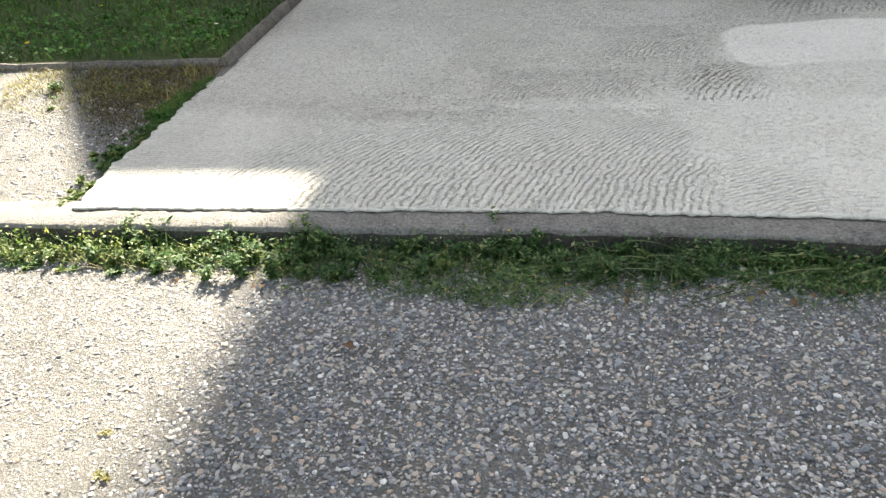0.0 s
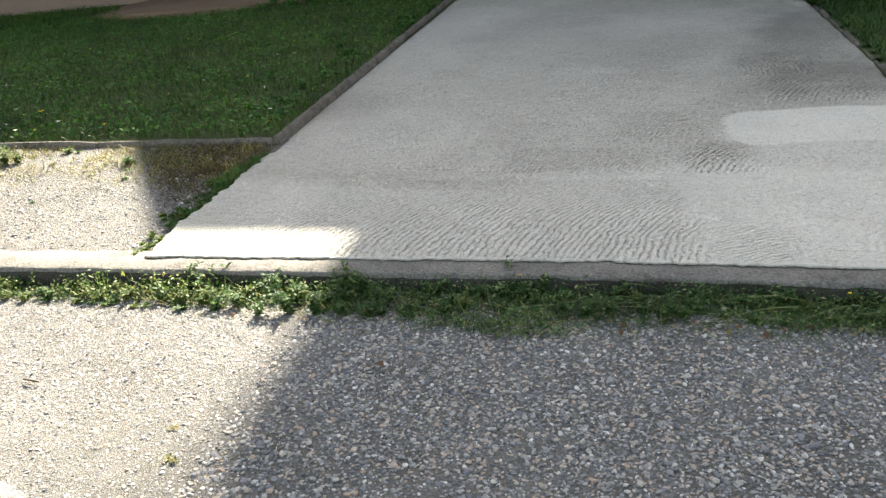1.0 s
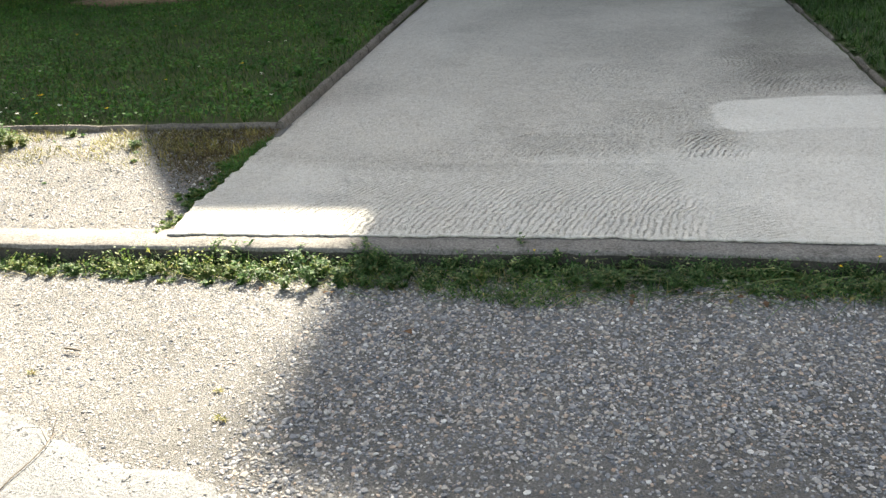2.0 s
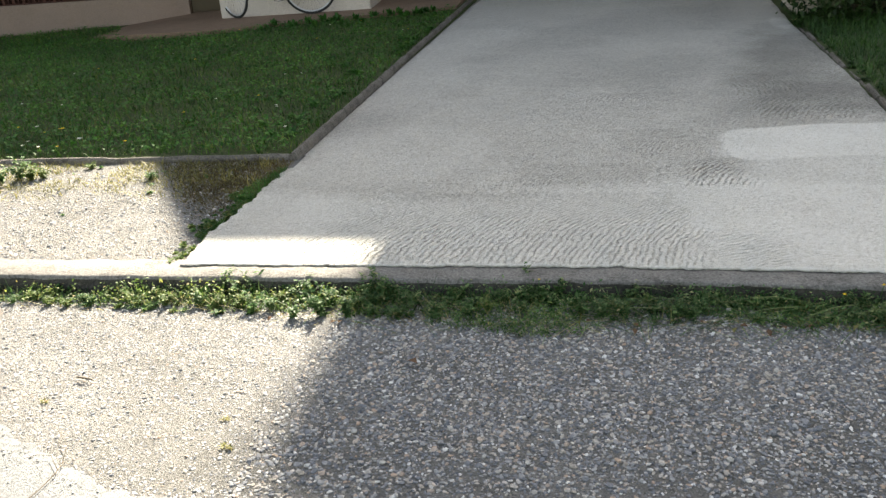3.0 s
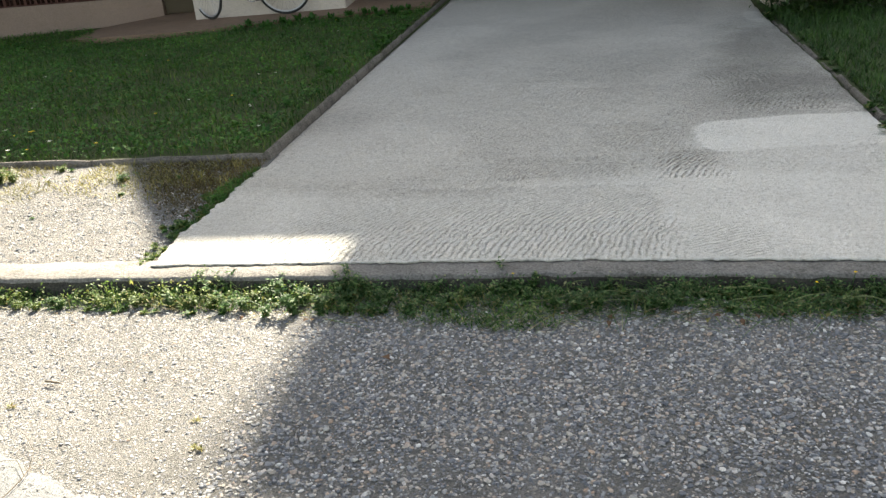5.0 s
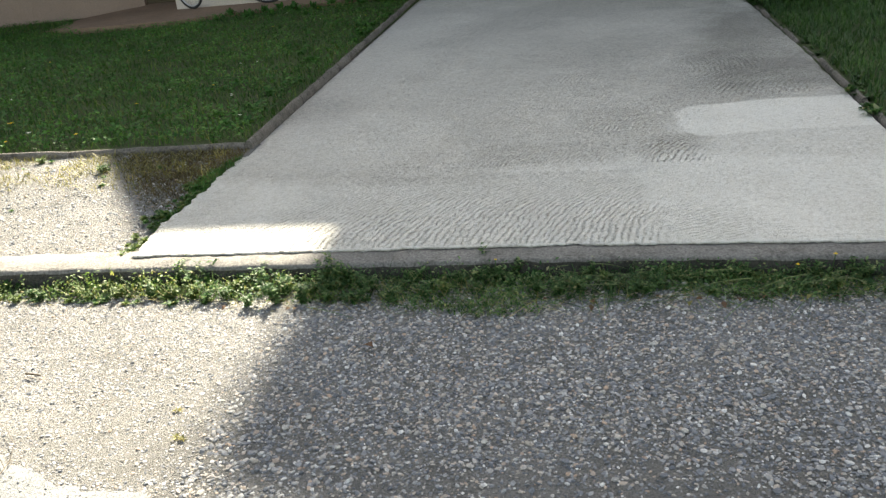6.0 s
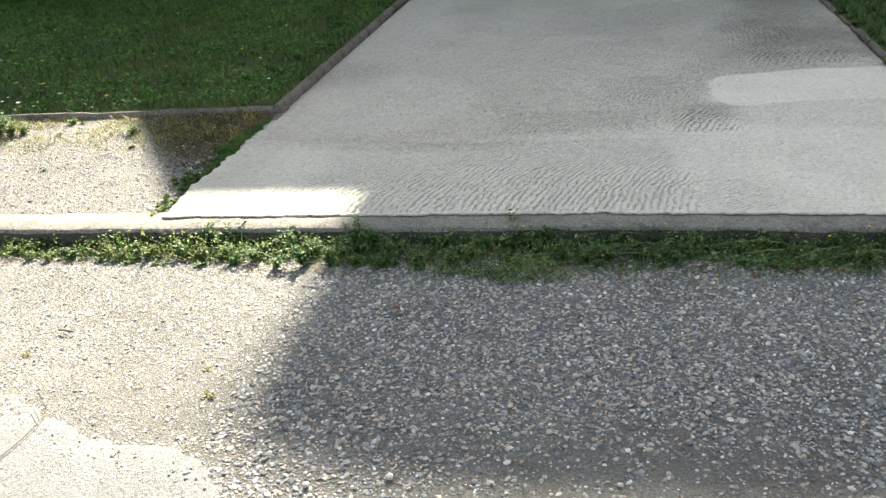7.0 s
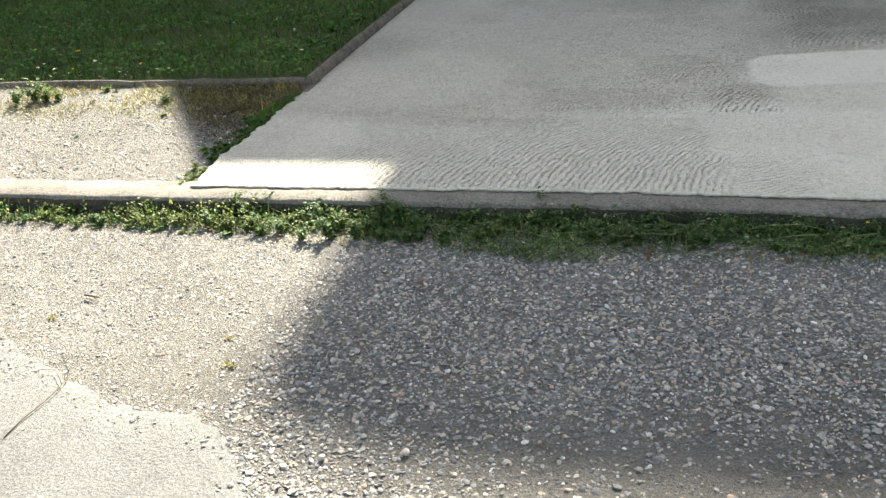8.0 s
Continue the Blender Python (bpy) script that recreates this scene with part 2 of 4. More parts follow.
def tube(points, radius, sides=8, bm=None, closed=False):
    """A round bar along points; radius may be a list."""
    bm = bm or bmesh.new()
    pts = [Vector(p) for p in points]
    rs = radius if isinstance(radius, (list, tuple)) else [radius] * len(pts)
    rings = []
    for i, p in enumerate(pts):
        a = pts[i - 1] if (i or closed) else pts[i]
        b = pts[(i + 1) % len(pts)] if (i + 1 < len(pts) or closed) else pts[i]
        q = (b - a).to_track_quat("Z", "Y" if abs((b - a).normalized().y) < 0.9 else "X")
        rings.append([bm.verts.new(p + q @ Vector((rs[i] * math.cos(2 * math.pi * k / sides), rs[i] * math.sin(2 * math.pi * k / sides), 0))) for k in range(sides)])
    n = len(rings)
    for i in range(n if closed else n - 1):
        u, w = rings[i], rings[(i + 1) % n]
        for k in range(sides):
            bm.faces.new((u[k], u[(k + 1) % sides], w[(k + 1) % sides], w[k]))
    if not closed:
        bm.faces.new(rings[0][::-1])
        bm.faces.new(rings[-1])
    return bm


def smooth_noise(x, y, scale, seed):
    """Value noise over arrays, 0 to 1."""
    table = np.random.default_rng(seed).random((64, 64))
    u, v = x * scale, y * scale
    i, j = np.floor(u).astype(int), np.floor(v).astype(int)
    f, g = u - i, v - j
    f, g = f * f * (3 - 2 * f), g * g * (3 - 2 * g)
    a, b = table[i % 64, j % 64], table[(i + 1) % 64, j % 64]
    c, d = table[i % 64, (j + 1) % 64], table[(i + 1) % 64, (j + 1) % 64]
    return (a * (1 - f) + b * f) * (1 - g) + (c * (1 - f) + d * f) * g


def fbm(x, y, scale, seed):
    return sum(smooth_noise(x, y, scale * 2 ** k, seed + k) / 2 ** (k + 1) for k in range(4)) / 0.9375


def turn_matrices(yaw, tilt, roll):
    cy, sy, ct_, st, cr, sr = np.cos(yaw), np.sin(yaw), np.cos(tilt), np.sin(tilt), np.cos(roll), np.sin(roll)
    o, l = np.zeros_like(yaw), np.ones_like(yaw)
    rz = np.stack([cy, -sy, o, sy, cy, o, o, o, l], -1).reshape(-1, 3, 3)
    rx = np.stack([l, o, o, o, ct_, -st, o, st, ct_], -1).reshape(-1, 3, 3)
    ry = np.stack([cr, o, sr, o, l, o, -sr, o, cr], -1).reshape(-1, 3, 3)
    return rz @ rx @ ry


def scatter(name, proto, faces, pos, turn, size, material, smooth=False):
    """Copies of a small form joined into one mesh; size (n, 3), turn (n, 3, 3)."""
    v = np.einsum("nij,nkj->nki", turn, proto[None] * size[:, None, :]) + pos[:, None, :]
    f = faces[None] + (np.arange(len(pos)) * len(proto))[:, None, None]
    return mesh_from(name, v.reshape(-1, 3), f.reshape(-1, faces.shape[1]), material, smooth)


def ball(sub, seed, rough=0.25):
    bm = bmesh.new()
    bmesh.ops.create_icosphere(bm, subdivisions=sub, radius=1)
    r = np.random.default_rng(seed)
    off = Vector(r.random(3) * 20)
    vs = np.array([v.co * (1 + rough * noise.noise(v.co * 1.1 + off) + 0.12 * (r.random() - .5)) for v in bm.verts])
    fs = np.array([[v.index for v in f.verts] for f in bm.faces])
    bm.free()
    return vs, fs


def blade_mesh(name, pos, height, width, lean, yaw, material, curl=0.6):
    """Grass blades: three tapering joints that bend over."""
    n = len(pos)
    s = np.array([0.0, 0.4, 0.75, 1.0])
    wd = np.array([1.0, 0.85, 0.55, 0.08])
    out = lean[:, None] * (s + curl * s ** 2) * height[:, None]
    up = height[:, None] * s * np.cos(np.clip(lean, 0, 1.4))[:, None]
    dx, dy = np.cos(yaw)[:, None], np.sin(yaw)[:, None]
    cx, cy, cz = pos[:, :1] + dx * out, pos[:, 1:2] + dy * out, pos[:, 2:3] + up
    hw = width[:, None] * wd * 0.5
    a = np.stack([cx - dy * hw, cy + dx * hw, cz], -1)
    b = np.stack([cx + dy * hw, cy - dx * hw, cz], -1)
    v = np.stack([a, b], 2).reshape(n, 8, 3)
    f = np.array([[0, 1, 3, 2], [2, 3, 5, 4], [4, 5, 7, 6]])
    fs = f[None] + (np.arange(n) * 8)[:, None, None]
    return mesh_from(name, v.reshape(-1, 3), fs.reshape(-1, 4), material, True)


def leaf_form(shape=1.0, fold=0.25, bend=0.35):
    """A leaf of length 1 along +y with a folded midrib."""
    rows = [(0.0, 0.06), (0.48, 1.0), (1.0, 0.07)]
    v = []
    for y, w in rows:
        z = bend * (0.6 * y - y * y)
        h = w * 0.5 * shape
        v += [(-h, y, z + fold * h), (0, y, z), (h, y, z + fold * h)]
    f = []
    for r in range(2):
        for c in range(2):
            i = r * 3 + c
            f.append((i, i + 1, i + 4, i + 3))
    return np.array(v), np.array(f)


LEAF_V, LEAF_F = leaf_form(0.5)
ROUND_V, ROUND_F = leaf_form(0.85, 0.15, 0.2)
LONG_V, LONG_F = leaf_form(0.22, 0.3, 0.5)

# ---- large structure ----
def joined(ob_name, me, label, category, kind="structure"):
    return tagged(new(ob_name, me), label, category, "", kind)


def kerb_bend(x):
    """The kerb line comes forward a little along the drive."""
    return -0.040 * np.clip(x - 0.25, 0, 3.0)


def verge_z(x, y):
    return 0.022 * (fbm(x + 9, y + 9, 2.2, 3) - 0.5) + 0.006 * (fbm(x + 9, y + 9, 14, 5) - 0.5)


def lawn_z(x, y):
    a = np.clip((-3.5 - x) / 4.0, 0, 1)
    b = np.clip((y - 5.0) / 4.0, 0, 1)
    return 0.095 - 0.11 * a * b + 0.03 * (fbm(x + 30, y + 30, 0.9, 11) - 0.5)


def bed_z(x, y):
    return 0.052 + 0.018 * (fbm(x + 30, y + 30, 2.0, 21) - 0.5) + 0.03 * np.clip((y - 2.6) / 0.8, 0, 1)


def road_edge(x):
    return np.interp(x, [-6, -2.2, -1.62, -1.42, -1.18, -0.95, -0.69, -0.58, -0.52, -0.42, 0.0, 6.0], [1.5, 1.38, 1.12, 0.99, 0.83, 0.76, 0.70, 0.57, 0.49, 0.30, 0.18, 0.1])


bm = bmesh.new()
bmesh.ops.create_grid(bm, x_segments=8, y_segments=8, size=400)
bmesh.ops.translate(bm, verts=bm.verts, vec=(0, 0, -0.30))
joined("ground", bm_mesh("ground", bm, EARTH), "wide flat ground of grass and earth round the house", "ground")

# asphalt road with a worn, ragged edge
xs = np.concatenate([[-60, -20, -6], np.arange(-3, 2.5, 0.012), [6, 20, 60]])
edge = road_edge(xs) + 0.07 * (fbm(xs + 50, xs * 0 + 3, 5, 31) - 0.5) + 0.03 * (fbm(xs + 50, xs * 0 + 9, 30, 35) - 0.5)
rows_y = [np.full_like(xs, -5.5), np.full_like(xs, -0.6), edge - 0.10, edge, edge + 0.05]
rows_z = [0 * xs + q for q in (0.008, 0.008, 0.006, 0.002, -0.03)]
v = np.stack([np.stack([xs, y, z], -1) for y, z in zip(rows_y, rows_z)]).reshape(-1, 3)
idx = np.arange(len(v)).reshape(5, len(xs))
f = np.stack([idx[:-1, :-1], idx[:-1, 1:], idx[1:, 1:], idx[1:, :-1]], -1).reshape(-1, 4)
joined("road", mesh_from("road", v, f, ASPHALT, True), "worn light grey asphalt road with a ragged edge", "road")


def sheet(name, xs, ys, height, material):
    gx, gy = np.meshgrid(xs, ys)
    idx = np.arange(gx.size).reshape(gx.shape)
    f = np.stack([idx[:-1, :-1], idx[:-1, 1:], idx[1:, 1:], idx[1:, :-1]], -1).reshape(-1, 4)
    return mesh_from(name, np.stack([gx, gy, height(gx, gy)], -1).reshape(-1, 3), f, material, True)


joined("verge", sheet("verge", np.concatenate([[-60, -20, -8], np.arange(-3, 2.4, 0.025), [8, 20, 60]]), np.arange(0.0, 1.96, 0.025), verge_z, DIRT),
       "gravelled earth verge between road and kerb", "ground")
joined("gravel_bed", sheet("gravel_bed", np.concatenate([[-40, -12], np.arange(-6, -1.37, 0.03)]), np.arange(1.98, 3.46, 0.03), bed_z, DIRT),
       "gravelled strip behind the kerb beside the drive", "ground")
joined("lawn", sheet("lawn", np.concatenate([[-40, -20], np.arange(-12, -1.49, 0.15), [-1.425]]), np.arange(3.40, 12.5, 0.15), lawn_z, EARTH),
       "shaded lawn soil in front of the house", "ground")
joined("lawn_east", sheet("lawn_east", np.concatenate([np.arange(1.66, 6, 0.12), [10, 40]]), np.arange(1.98, 14, 0.12), lambda x, y: 0.07 + 0.03 * (fbm(x, y, 1, 41) - .5), EARTH),
       "narrow lawn soil beside the drive under a shrub", "ground")

# kerb
xs = np.concatenate([[-40, -12, -4], np.arange(-3, 2.6, 0.03), [6, 40]])
prof = [(1.905, -0.06), (1.900, 0.056), (1.903, 0.066), (1.911, 0.0705), (1.96, 0.071), (2.06, 0.071), (2.06, -0.06)]
v = []
for k, (py, pz) in enumerate(prof):
    j = 0.009 * (fbm(xs + 60, xs * 0 + k, 12, 51) - 0.5) * (pz > 0)
    v.append(np.stack([xs, py + j * 1.5 + kerb_bend(xs), pz + j], -1))
v = np.concatenate(v)
idx = np.arange(len(v)).reshape(len(prof), len(xs))
f = np.stack([idx[:-1, :-1], idx[:-1, 1:], idx[1:, 1:], idx[1:, :-1]], -1).reshape(-1, 4)
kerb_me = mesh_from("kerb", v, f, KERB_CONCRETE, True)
# only the front strip takes the tone with the shade painted in
kerb_me.materials.append(KERB_FACE_SHADE)
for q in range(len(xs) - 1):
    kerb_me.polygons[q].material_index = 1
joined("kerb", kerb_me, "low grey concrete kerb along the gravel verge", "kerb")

# drive: a thin trowelled cement slab
FANS = [  # stroke centre x, y; from x, to x; from y, to y; stroke width; depth
    (1.38, 2.06, 0.86, 1.45, 1.95, 2.42, 0.026, 0.8), (-0.75, 3.45, -1.2, -0.42, 3.3, 3.9, 0.024, 0.5),
    (2.2, 3.75, 0.80, 1.75, 3.90, 4.62, 0.031, 1.1), (0.1, 4.75, 0.75, 1.6, 4.55, 5.15, 0.031, 0.9), (0.75, 4.45, -0.12, 0.62, 4.44, 4.84, 0.027, 1.0),
    (-0.3, 4.5, -1.15, -0.42, 4.66, 5.12, 0.027, 0.9), (0.4, 3.55, -0.5, 0.7, 4.0, 4.38, 0.024, 0.5), (-0.6, 1.9, -1.35, -0.9, 2.4, 3.2, 0.022, 0.45)]
SWEEPS = [  # rows of equal arcs swept along the drive: arc radius, foot y; from x, to x; from y, to y; step; depth
    (0.92, 1.93, -1.20, 0.72, 1.85, 2.87, 0.026, 1.1), (0.50, 2.80, -0.42, 0.58, 2.83, 3.32, 0.022, 0.9), (0.75, 2.72, 0.40, 0.98, 2.82, 3.35, 0.028, 1.8),
    (0.42, 3.42, -0.48, 0.20, 3.44, 3.78, 0.023, 0.75), (0.60, 3.26, 0.02, 0.86, 3.32, 3.90, 0.024, 1.0)]
UNDER = [(0.60, y0 - 0.06, -1.6, 1.3, y0 - 0.02, y0 + 0.50, 0.024, 0.42) for y0 in np.arange(2.84, 10.4, 0.49)]
SWEEPS = UNDER + SWEEPS
fr = np.random.default_rng(77)
for gy in np.arange(5.3, 10.6, 0.5):
    for gx in np.arange(-1.2, 1.5, 0.6):
        cx, cy = gx + fr.uniform(-.2, .2), gy + fr.uniform(-.1, .1)
        FANS.append((cx + fr.uniform(.3, 1.0), cy - fr.uniform(.2, .6), cx - .35, cx + .35, cy - .22, cy + .22, 0.032, fr.uniform(.2, .8)))


def drive_left(y):
    jag = 0.09 * (fbm(y * 0 + 4, y + 20, 4.5, 61) - 0.55) + 0.04 * (fbm(y * 0 + 4, y + 20, 22, 63) - .5)
    return -1.393 - 0.009 * (y - 3) + jag * (y < 3.35) * np.clip((3.35 - y) * 4, 0.2, 1) - 0.012 * np.exp(-((y - 3.3) / 0.15) ** 2) * (y < 3.355)


def drive_right(y):
    return np.interp(y, [2, 3.3, 5, 7.3, 8.7, 11.5], [1.58, 1.62, 1.69, 1.73, 1.81, 1.96]) + 0.02 * (fbm(y * 0 + 8, y + 20, 6, 65) - .5)


ys = [2.0]
while ys[-1] < 10.95:
    ys.append(ys[-1] + 0.0085 * (1 + 0.35 * (ys[-1] - 2)))
ys = np.array(ys)
ss = np.linspace(0, 1, 361)
gs, gy = np.meshgrid(ss, ys)
gx = drive_left(gy) * (1 - gs) + drive_right(gy) * gs
gy = gy + np.where(gy < 2.02, 1, 0) * (0.013 * (fbm(gx + 12, gy * 0, 14, 67) - 0.6) + 0.016 * (fbm(gx + 12, gy * 0 + 5, 55, 68) - 0.5) + 0.010 * np.exp(-((gx - 0.247) / 0.02) ** 2)) + np.clip((gy - 8) / 2.9, 0, 1) * 0.08 * (gx + 1.4)
gy = gy + kerb_bend(gx) * np.clip(1 - (gy - 2.0) / 0.8, 0, 1)
warp = fbm(gx + 40, gy + 40, 5, 71)
base_phase = (np.hypot(gx - 0.4, gy + 0.6 + 0.25 * np.sin(gx * 2.1 + gy)) + 0.05 * warp) / 0.0185
base_depth = 0.75 * np.clip((fbm(gx + 3, gy + 7, 2.2, 73) - 0.30) * 3, 0.25, 1) * np.clip(1.25 - (gy - 2) * 0.11, 0.35, 1)
phase, depth = np.zeros_like(gx), np.zeros_like(gx)
owner = np.full(gx.shape, -1)
fray = 0.10 * (fbm(gx + 17, gy + 31, 7, 75) - 0.5)
for k, (cx, cy, x0, x1, y0, y1, wide, deep) in enumerate(SWEEPS + FANS):
    inside = np.minimum.reduce([(gx - x0) * 0.5, (x1 - gx) * 0.5, (gy - y0) * 1.3, (y1 - gy) * 1.3]) + fray
    fade = np.clip(inside * 8, 0, 1)
    if k < len(SWEEPS):
        lift = np.clip((gy - cy) / cx, 0, 0.96)
        ph = (gx - cx * (1 - np.sqrt(1 - lift ** 2)) + 0.05 * warp) / wide + k * 0.37
    else:
        ph = (np.hypot(gx - cx, gy - cy) + 0.03 * warp) / wide + k * 0.37
    near = fade > 0.5
    depth = np.where(near, deep * (2 * fade - 1), depth * (1 - 2 * np.minimum(fade, 0.5)))
    owner, phase = np.where(near, k, owner), np.where(near, ph, phase)
seam = np.zeros(gx.shape, bool)
cut = np.diff(owner, axis=0) != 0
seam[:-1] |= cut
seam[1:] |= cut
cut = np.diff(owner, axis=1) != 0
seam[:, :-1] |= cut
seam[:, 1:] |= cut
depth = np.where(seam, 0.0, depth)
base_depth = base_depth * (1 - 0.9 * np.clip(depth / 0.5, 0, 1))
# pale smooth cement: a skim over the near right side with a tongue reaching inwards
wob = 0.10 * (fbm(gx + 70, gy + 70, 4, 81) - 0.5)
def above(v, w=0.05):
    return np.clip(v / w + 0.5, 0, 1)
tx, ty = np.abs(gx - 1.5) - 0.57, np.abs(gy - 3.53 - 0.16 * np.clip(gx - 0.95, -0.2, 0.3)) - 0.10
tongue = above(0.19 - np.hypot(np.clip(tx, 0, 9), np.clip(ty, 0, 9)) - np.clip(np.maximum(tx, ty), -9, 0) * 0 + wob * 0.5, 0.025)
apron = above(2.86 + wob * 1.5 - gy + 0.12 * np.sin(gx * 2.2), 0.16)
east = above(gx - 0.84 + wob + 0.15 * (gy > 3.3), 0.08) * above(3.55 - gy + wob, 0.05)
swirl = 0.28 * above(0.5 - np.abs(np.hypot((gx + 0.95), (gy - 3.5)) - 0.25) * 1.6 + wob, 0.2)
smooth_patch = np.clip(np.maximum.reduce([tongue * 1.1, apron * (0.80 + 0.2 * above(gx - 0.6, 1.0)), east * 0.55, swirl, 0.9 * above(0.3 - np.hypot((gx - 1.66) / 0.30, (gy - 7.35) / 1.1) + wob, 0.1)]), 0, 1)
smooth_patch *= 0.75 + 0.5 * (fbm(gx + 5, gy + 5, 2.5, 91) - 0.3)
# dark stain by the right edge, with the shrub's shade painted into it
stain_and_shade = np.clip(above(gx - 0.85 - 0.12 * (gy - 4.2) + 2 * wob, 0.5) * above(gy - 4.1 + wob, 0.3) * above(7.2 - gy, 1.0), 0, 1) * (0.4 + fbm(gx + 6, gy + 6, 3, 93))
# blotches and a broad darker tone towards the far end
stain_and_shade = np.clip(np.maximum(stain_and_shade, 0.3 * above(fbm(gx + 9, gy + 2, 0.8, 94) - 0.56, 0.2) * above(gy - 3.7, 0.5) + 0.12 * above(gy - 3.6, 1.4)), 0, 1) * (1 - tongue)
calm = 1 - 0.9 * tongue - 0.65 * east * (1 - tongue)
gz = 0.080 - 0.004 * (np.arange(len(ys)) < 1)[:, None] + 0.004 * (fbm(gx + 25, gy + 25, 30, 97) - 0.5) + 0.010 * (fbm(gx + 25, gy + 25, 1.2, 99) - 0.5)
verts = np.stack([gx, gy, gz], -1)
idx = np.arange(gx.size).reshape(gx.shape)
f = np.stack([idx[:-1, :-1], idx[:-1, 1:], idx[1:, 1:], idx[1:, :-1]], -1).reshape(-1, 4)
rim = np.concatenate([idx[0, :], idx[1:, -1], idx[-1, -2::-1], idx[-2:0:-1, 0]])
flat = verts.reshape(-1, 3)
skirt = flat[rim].copy()
in_front = rim < len(ss)
skirt[:, 2] = np.where(in_front, 0.066, 0.02)
skirt[:, 1] += 0.012 * in_front
n0, m0 = len(flat), len(rim)
a = np.arange(m0)
f2 = np.stack([rim[a], n0 + a, n0 + (a + 1) % m0, rim[(a + 1) % m0]], -1)
me = mesh_from("driveway", np.concatenate([flat, skirt]), np.concatenate([f, f2]), CEMENT, True)
for key, field in (("smooth_patch", smooth_patch), ("stroke_phase", phase), ("stroke_depth", depth * calm * (np.arange(len(ys)) > 1)[:, None]), ("stain_and_shade", stain_and_shade), ("base_phase", base_phase), ("base_depth", base_depth * calm * (np.arange(len(ys)) > 1)[:, None])):
    at = me.attributes.new(key, "FLOAT", "POINT")
    at.data.foreach_set("value", np.concatenate([field.ravel(), field.ravel()[rim]]).astype(np.float32))
joined("driveway", me, "pale cement driveway with swirled trowel marks and a smooth patch", "driveway")


# ---- lawn edging ----
def edging_unit(name, a, b, width, z0, z1, seed, parent):
    """One worn, round-topped edging stone from a to b."""
    a, b = Vector(a), Vector(b)
    d = (b - a).normalized()
    s = Vector((-d.y, d.x, 0))
    r = random.Random(seed)
    bm = bmesh.new()
    rings = []
    n = max(2, int((b - a).length / 0.09))
    for i in range(n + 1):
        p = a.lerp(b, i / n)
        w = width / 2 * (1 + r.uniform(-.06, .06))
        h = z1 + r.uniform(-.004, .004) - (0.004 if i in (0, n) else 0)
        rings.append([bm.verts.new(p + s * (w * o) + Vector((0, 0, z))) for o, z in ((-1, z0), (-1, h - .035), (-.8, h - .012), (-.35, h), (.35, h), (.8, h - .012), (1, h - .035), (1, z0))])
    for u, w in zip(rings, rings[1:]):
        for k in range(7):
            bm.faces.new((u[k], u[k + 1], w[k + 1], w[k]))
    bm.faces.new(rings[0])
    bm.faces.new(rings[-1][::-1])
    return part(name, bm, EDGE_CONCRETE, parent, smooth=False)


lawn_edging = tagged(new("lawn_edging"), "dark weathered concrete lawn edging along the cement drive", "edging")
k = 0
y = 3.362
while y < 11.2:
    y2 = min(y + 0.98, 11.25)
    edging_unit("edging_stone", (-1.418 - 0.013 * (y - 3.4), y, 0), (-1.418 - 0.013 * (y2 - 3.4), y2 - 0.012, 0), 0.042, 0.0, 0.130, k, lawn_edging)
    y, k = y2, k + 1
x = -1.444
while x > -9:
    edging_unit("edging_stone", (x, 3.385, 0), (x - 0.98, 3.385 + 0.004, 0), 0.05, 0.0, 0.112, 60 + k, lawn_edging)
    x, k = x - 0.985, k + 1
side_edging = tagged(new("lawn_edging"), "broken low concrete edging between drive and shrub", "edging")
y = 3.15
rr = random.Random(5)
while y < 7.4:
    ln = rr.uniform(.35, .7)
    y2 = min(y + ln, 7.4)
    o = float(np.interp((y + y2) / 2, [3.3, 5, 7.3], [1.655, 1.72, 1.77]))
    edging_unit("edging_stone", (o - .012, y, 0), (o + .012, y2 - rr.uniform(.01, .05), 0), 0.042, 0.0, 0.085 + rr.uniform(-.012, .016), k, side_edging)
    y, k = y2, k + 1

# ---- house ----
H = pose(-1.4, 10.8, 0, 0, 0, 6)
house = tagged(new("house"), "beige rendered house with porch, openwork brick window and glazed door", "house")


def hbox(name, u0, u1, v0, v1, z0, z1, material, bevel=0.006, parent=house, label=""):
    return part(name, box(u0, u1, v0, v1, z0, z1, bevel, m=H), material, parent, label)


for u0, u1, z0, z1 in ((-6.73, -3.9, -0.3, 0.37), (-6.73, -6.6, 0.371, 2.0), (-4.05, -3.9, 0.371, 2.0), (-6.73, -3.9, 2.001, 2.6)):
    hbox("wall_panel", u0, u1, -0.15, 0.08, z0, z1, RENDER, 0.0, house, "beige rendered wall round the openwork window")
hbox("pilaster", -9.5, -6.755, -0.20, 0.08, -0.3, 2.6, RENDER)
hbox("wall_joint", -6.754, -6.731, -0.12, 0.05, -0.2, 2.6, INSIDE, 0.0)
# near-black sheet: the shade of the room behind put into its colour
hbox("room_shade_sheet", -6.7, -3.2, 0.45, 0.5, -0.1, 2.6, INSIDE, 0.0)
hbox("door", -3.89, -3.21, -0.09, -0.04, 0.13, 2.15, DARK_WOOD, 0.004, house, "dark olive brown door leaf")
hbox("door_rail", -3.86, -3.24, -0.10, -0.0905, 0.16, 0.30, DARK_WOOD, 0.003)
hbox("wall", -3.19, -1.35, -1.05, 0.99, 0.05, 2.6, WHITE_RENDER, 0.012, house, "pale rendered wall block behind the bicycle")
hbox("wall", -1.349, 0.0, 1.0, 1.2, 0.05, 2.6, WHITE_RENDER, 0.006)
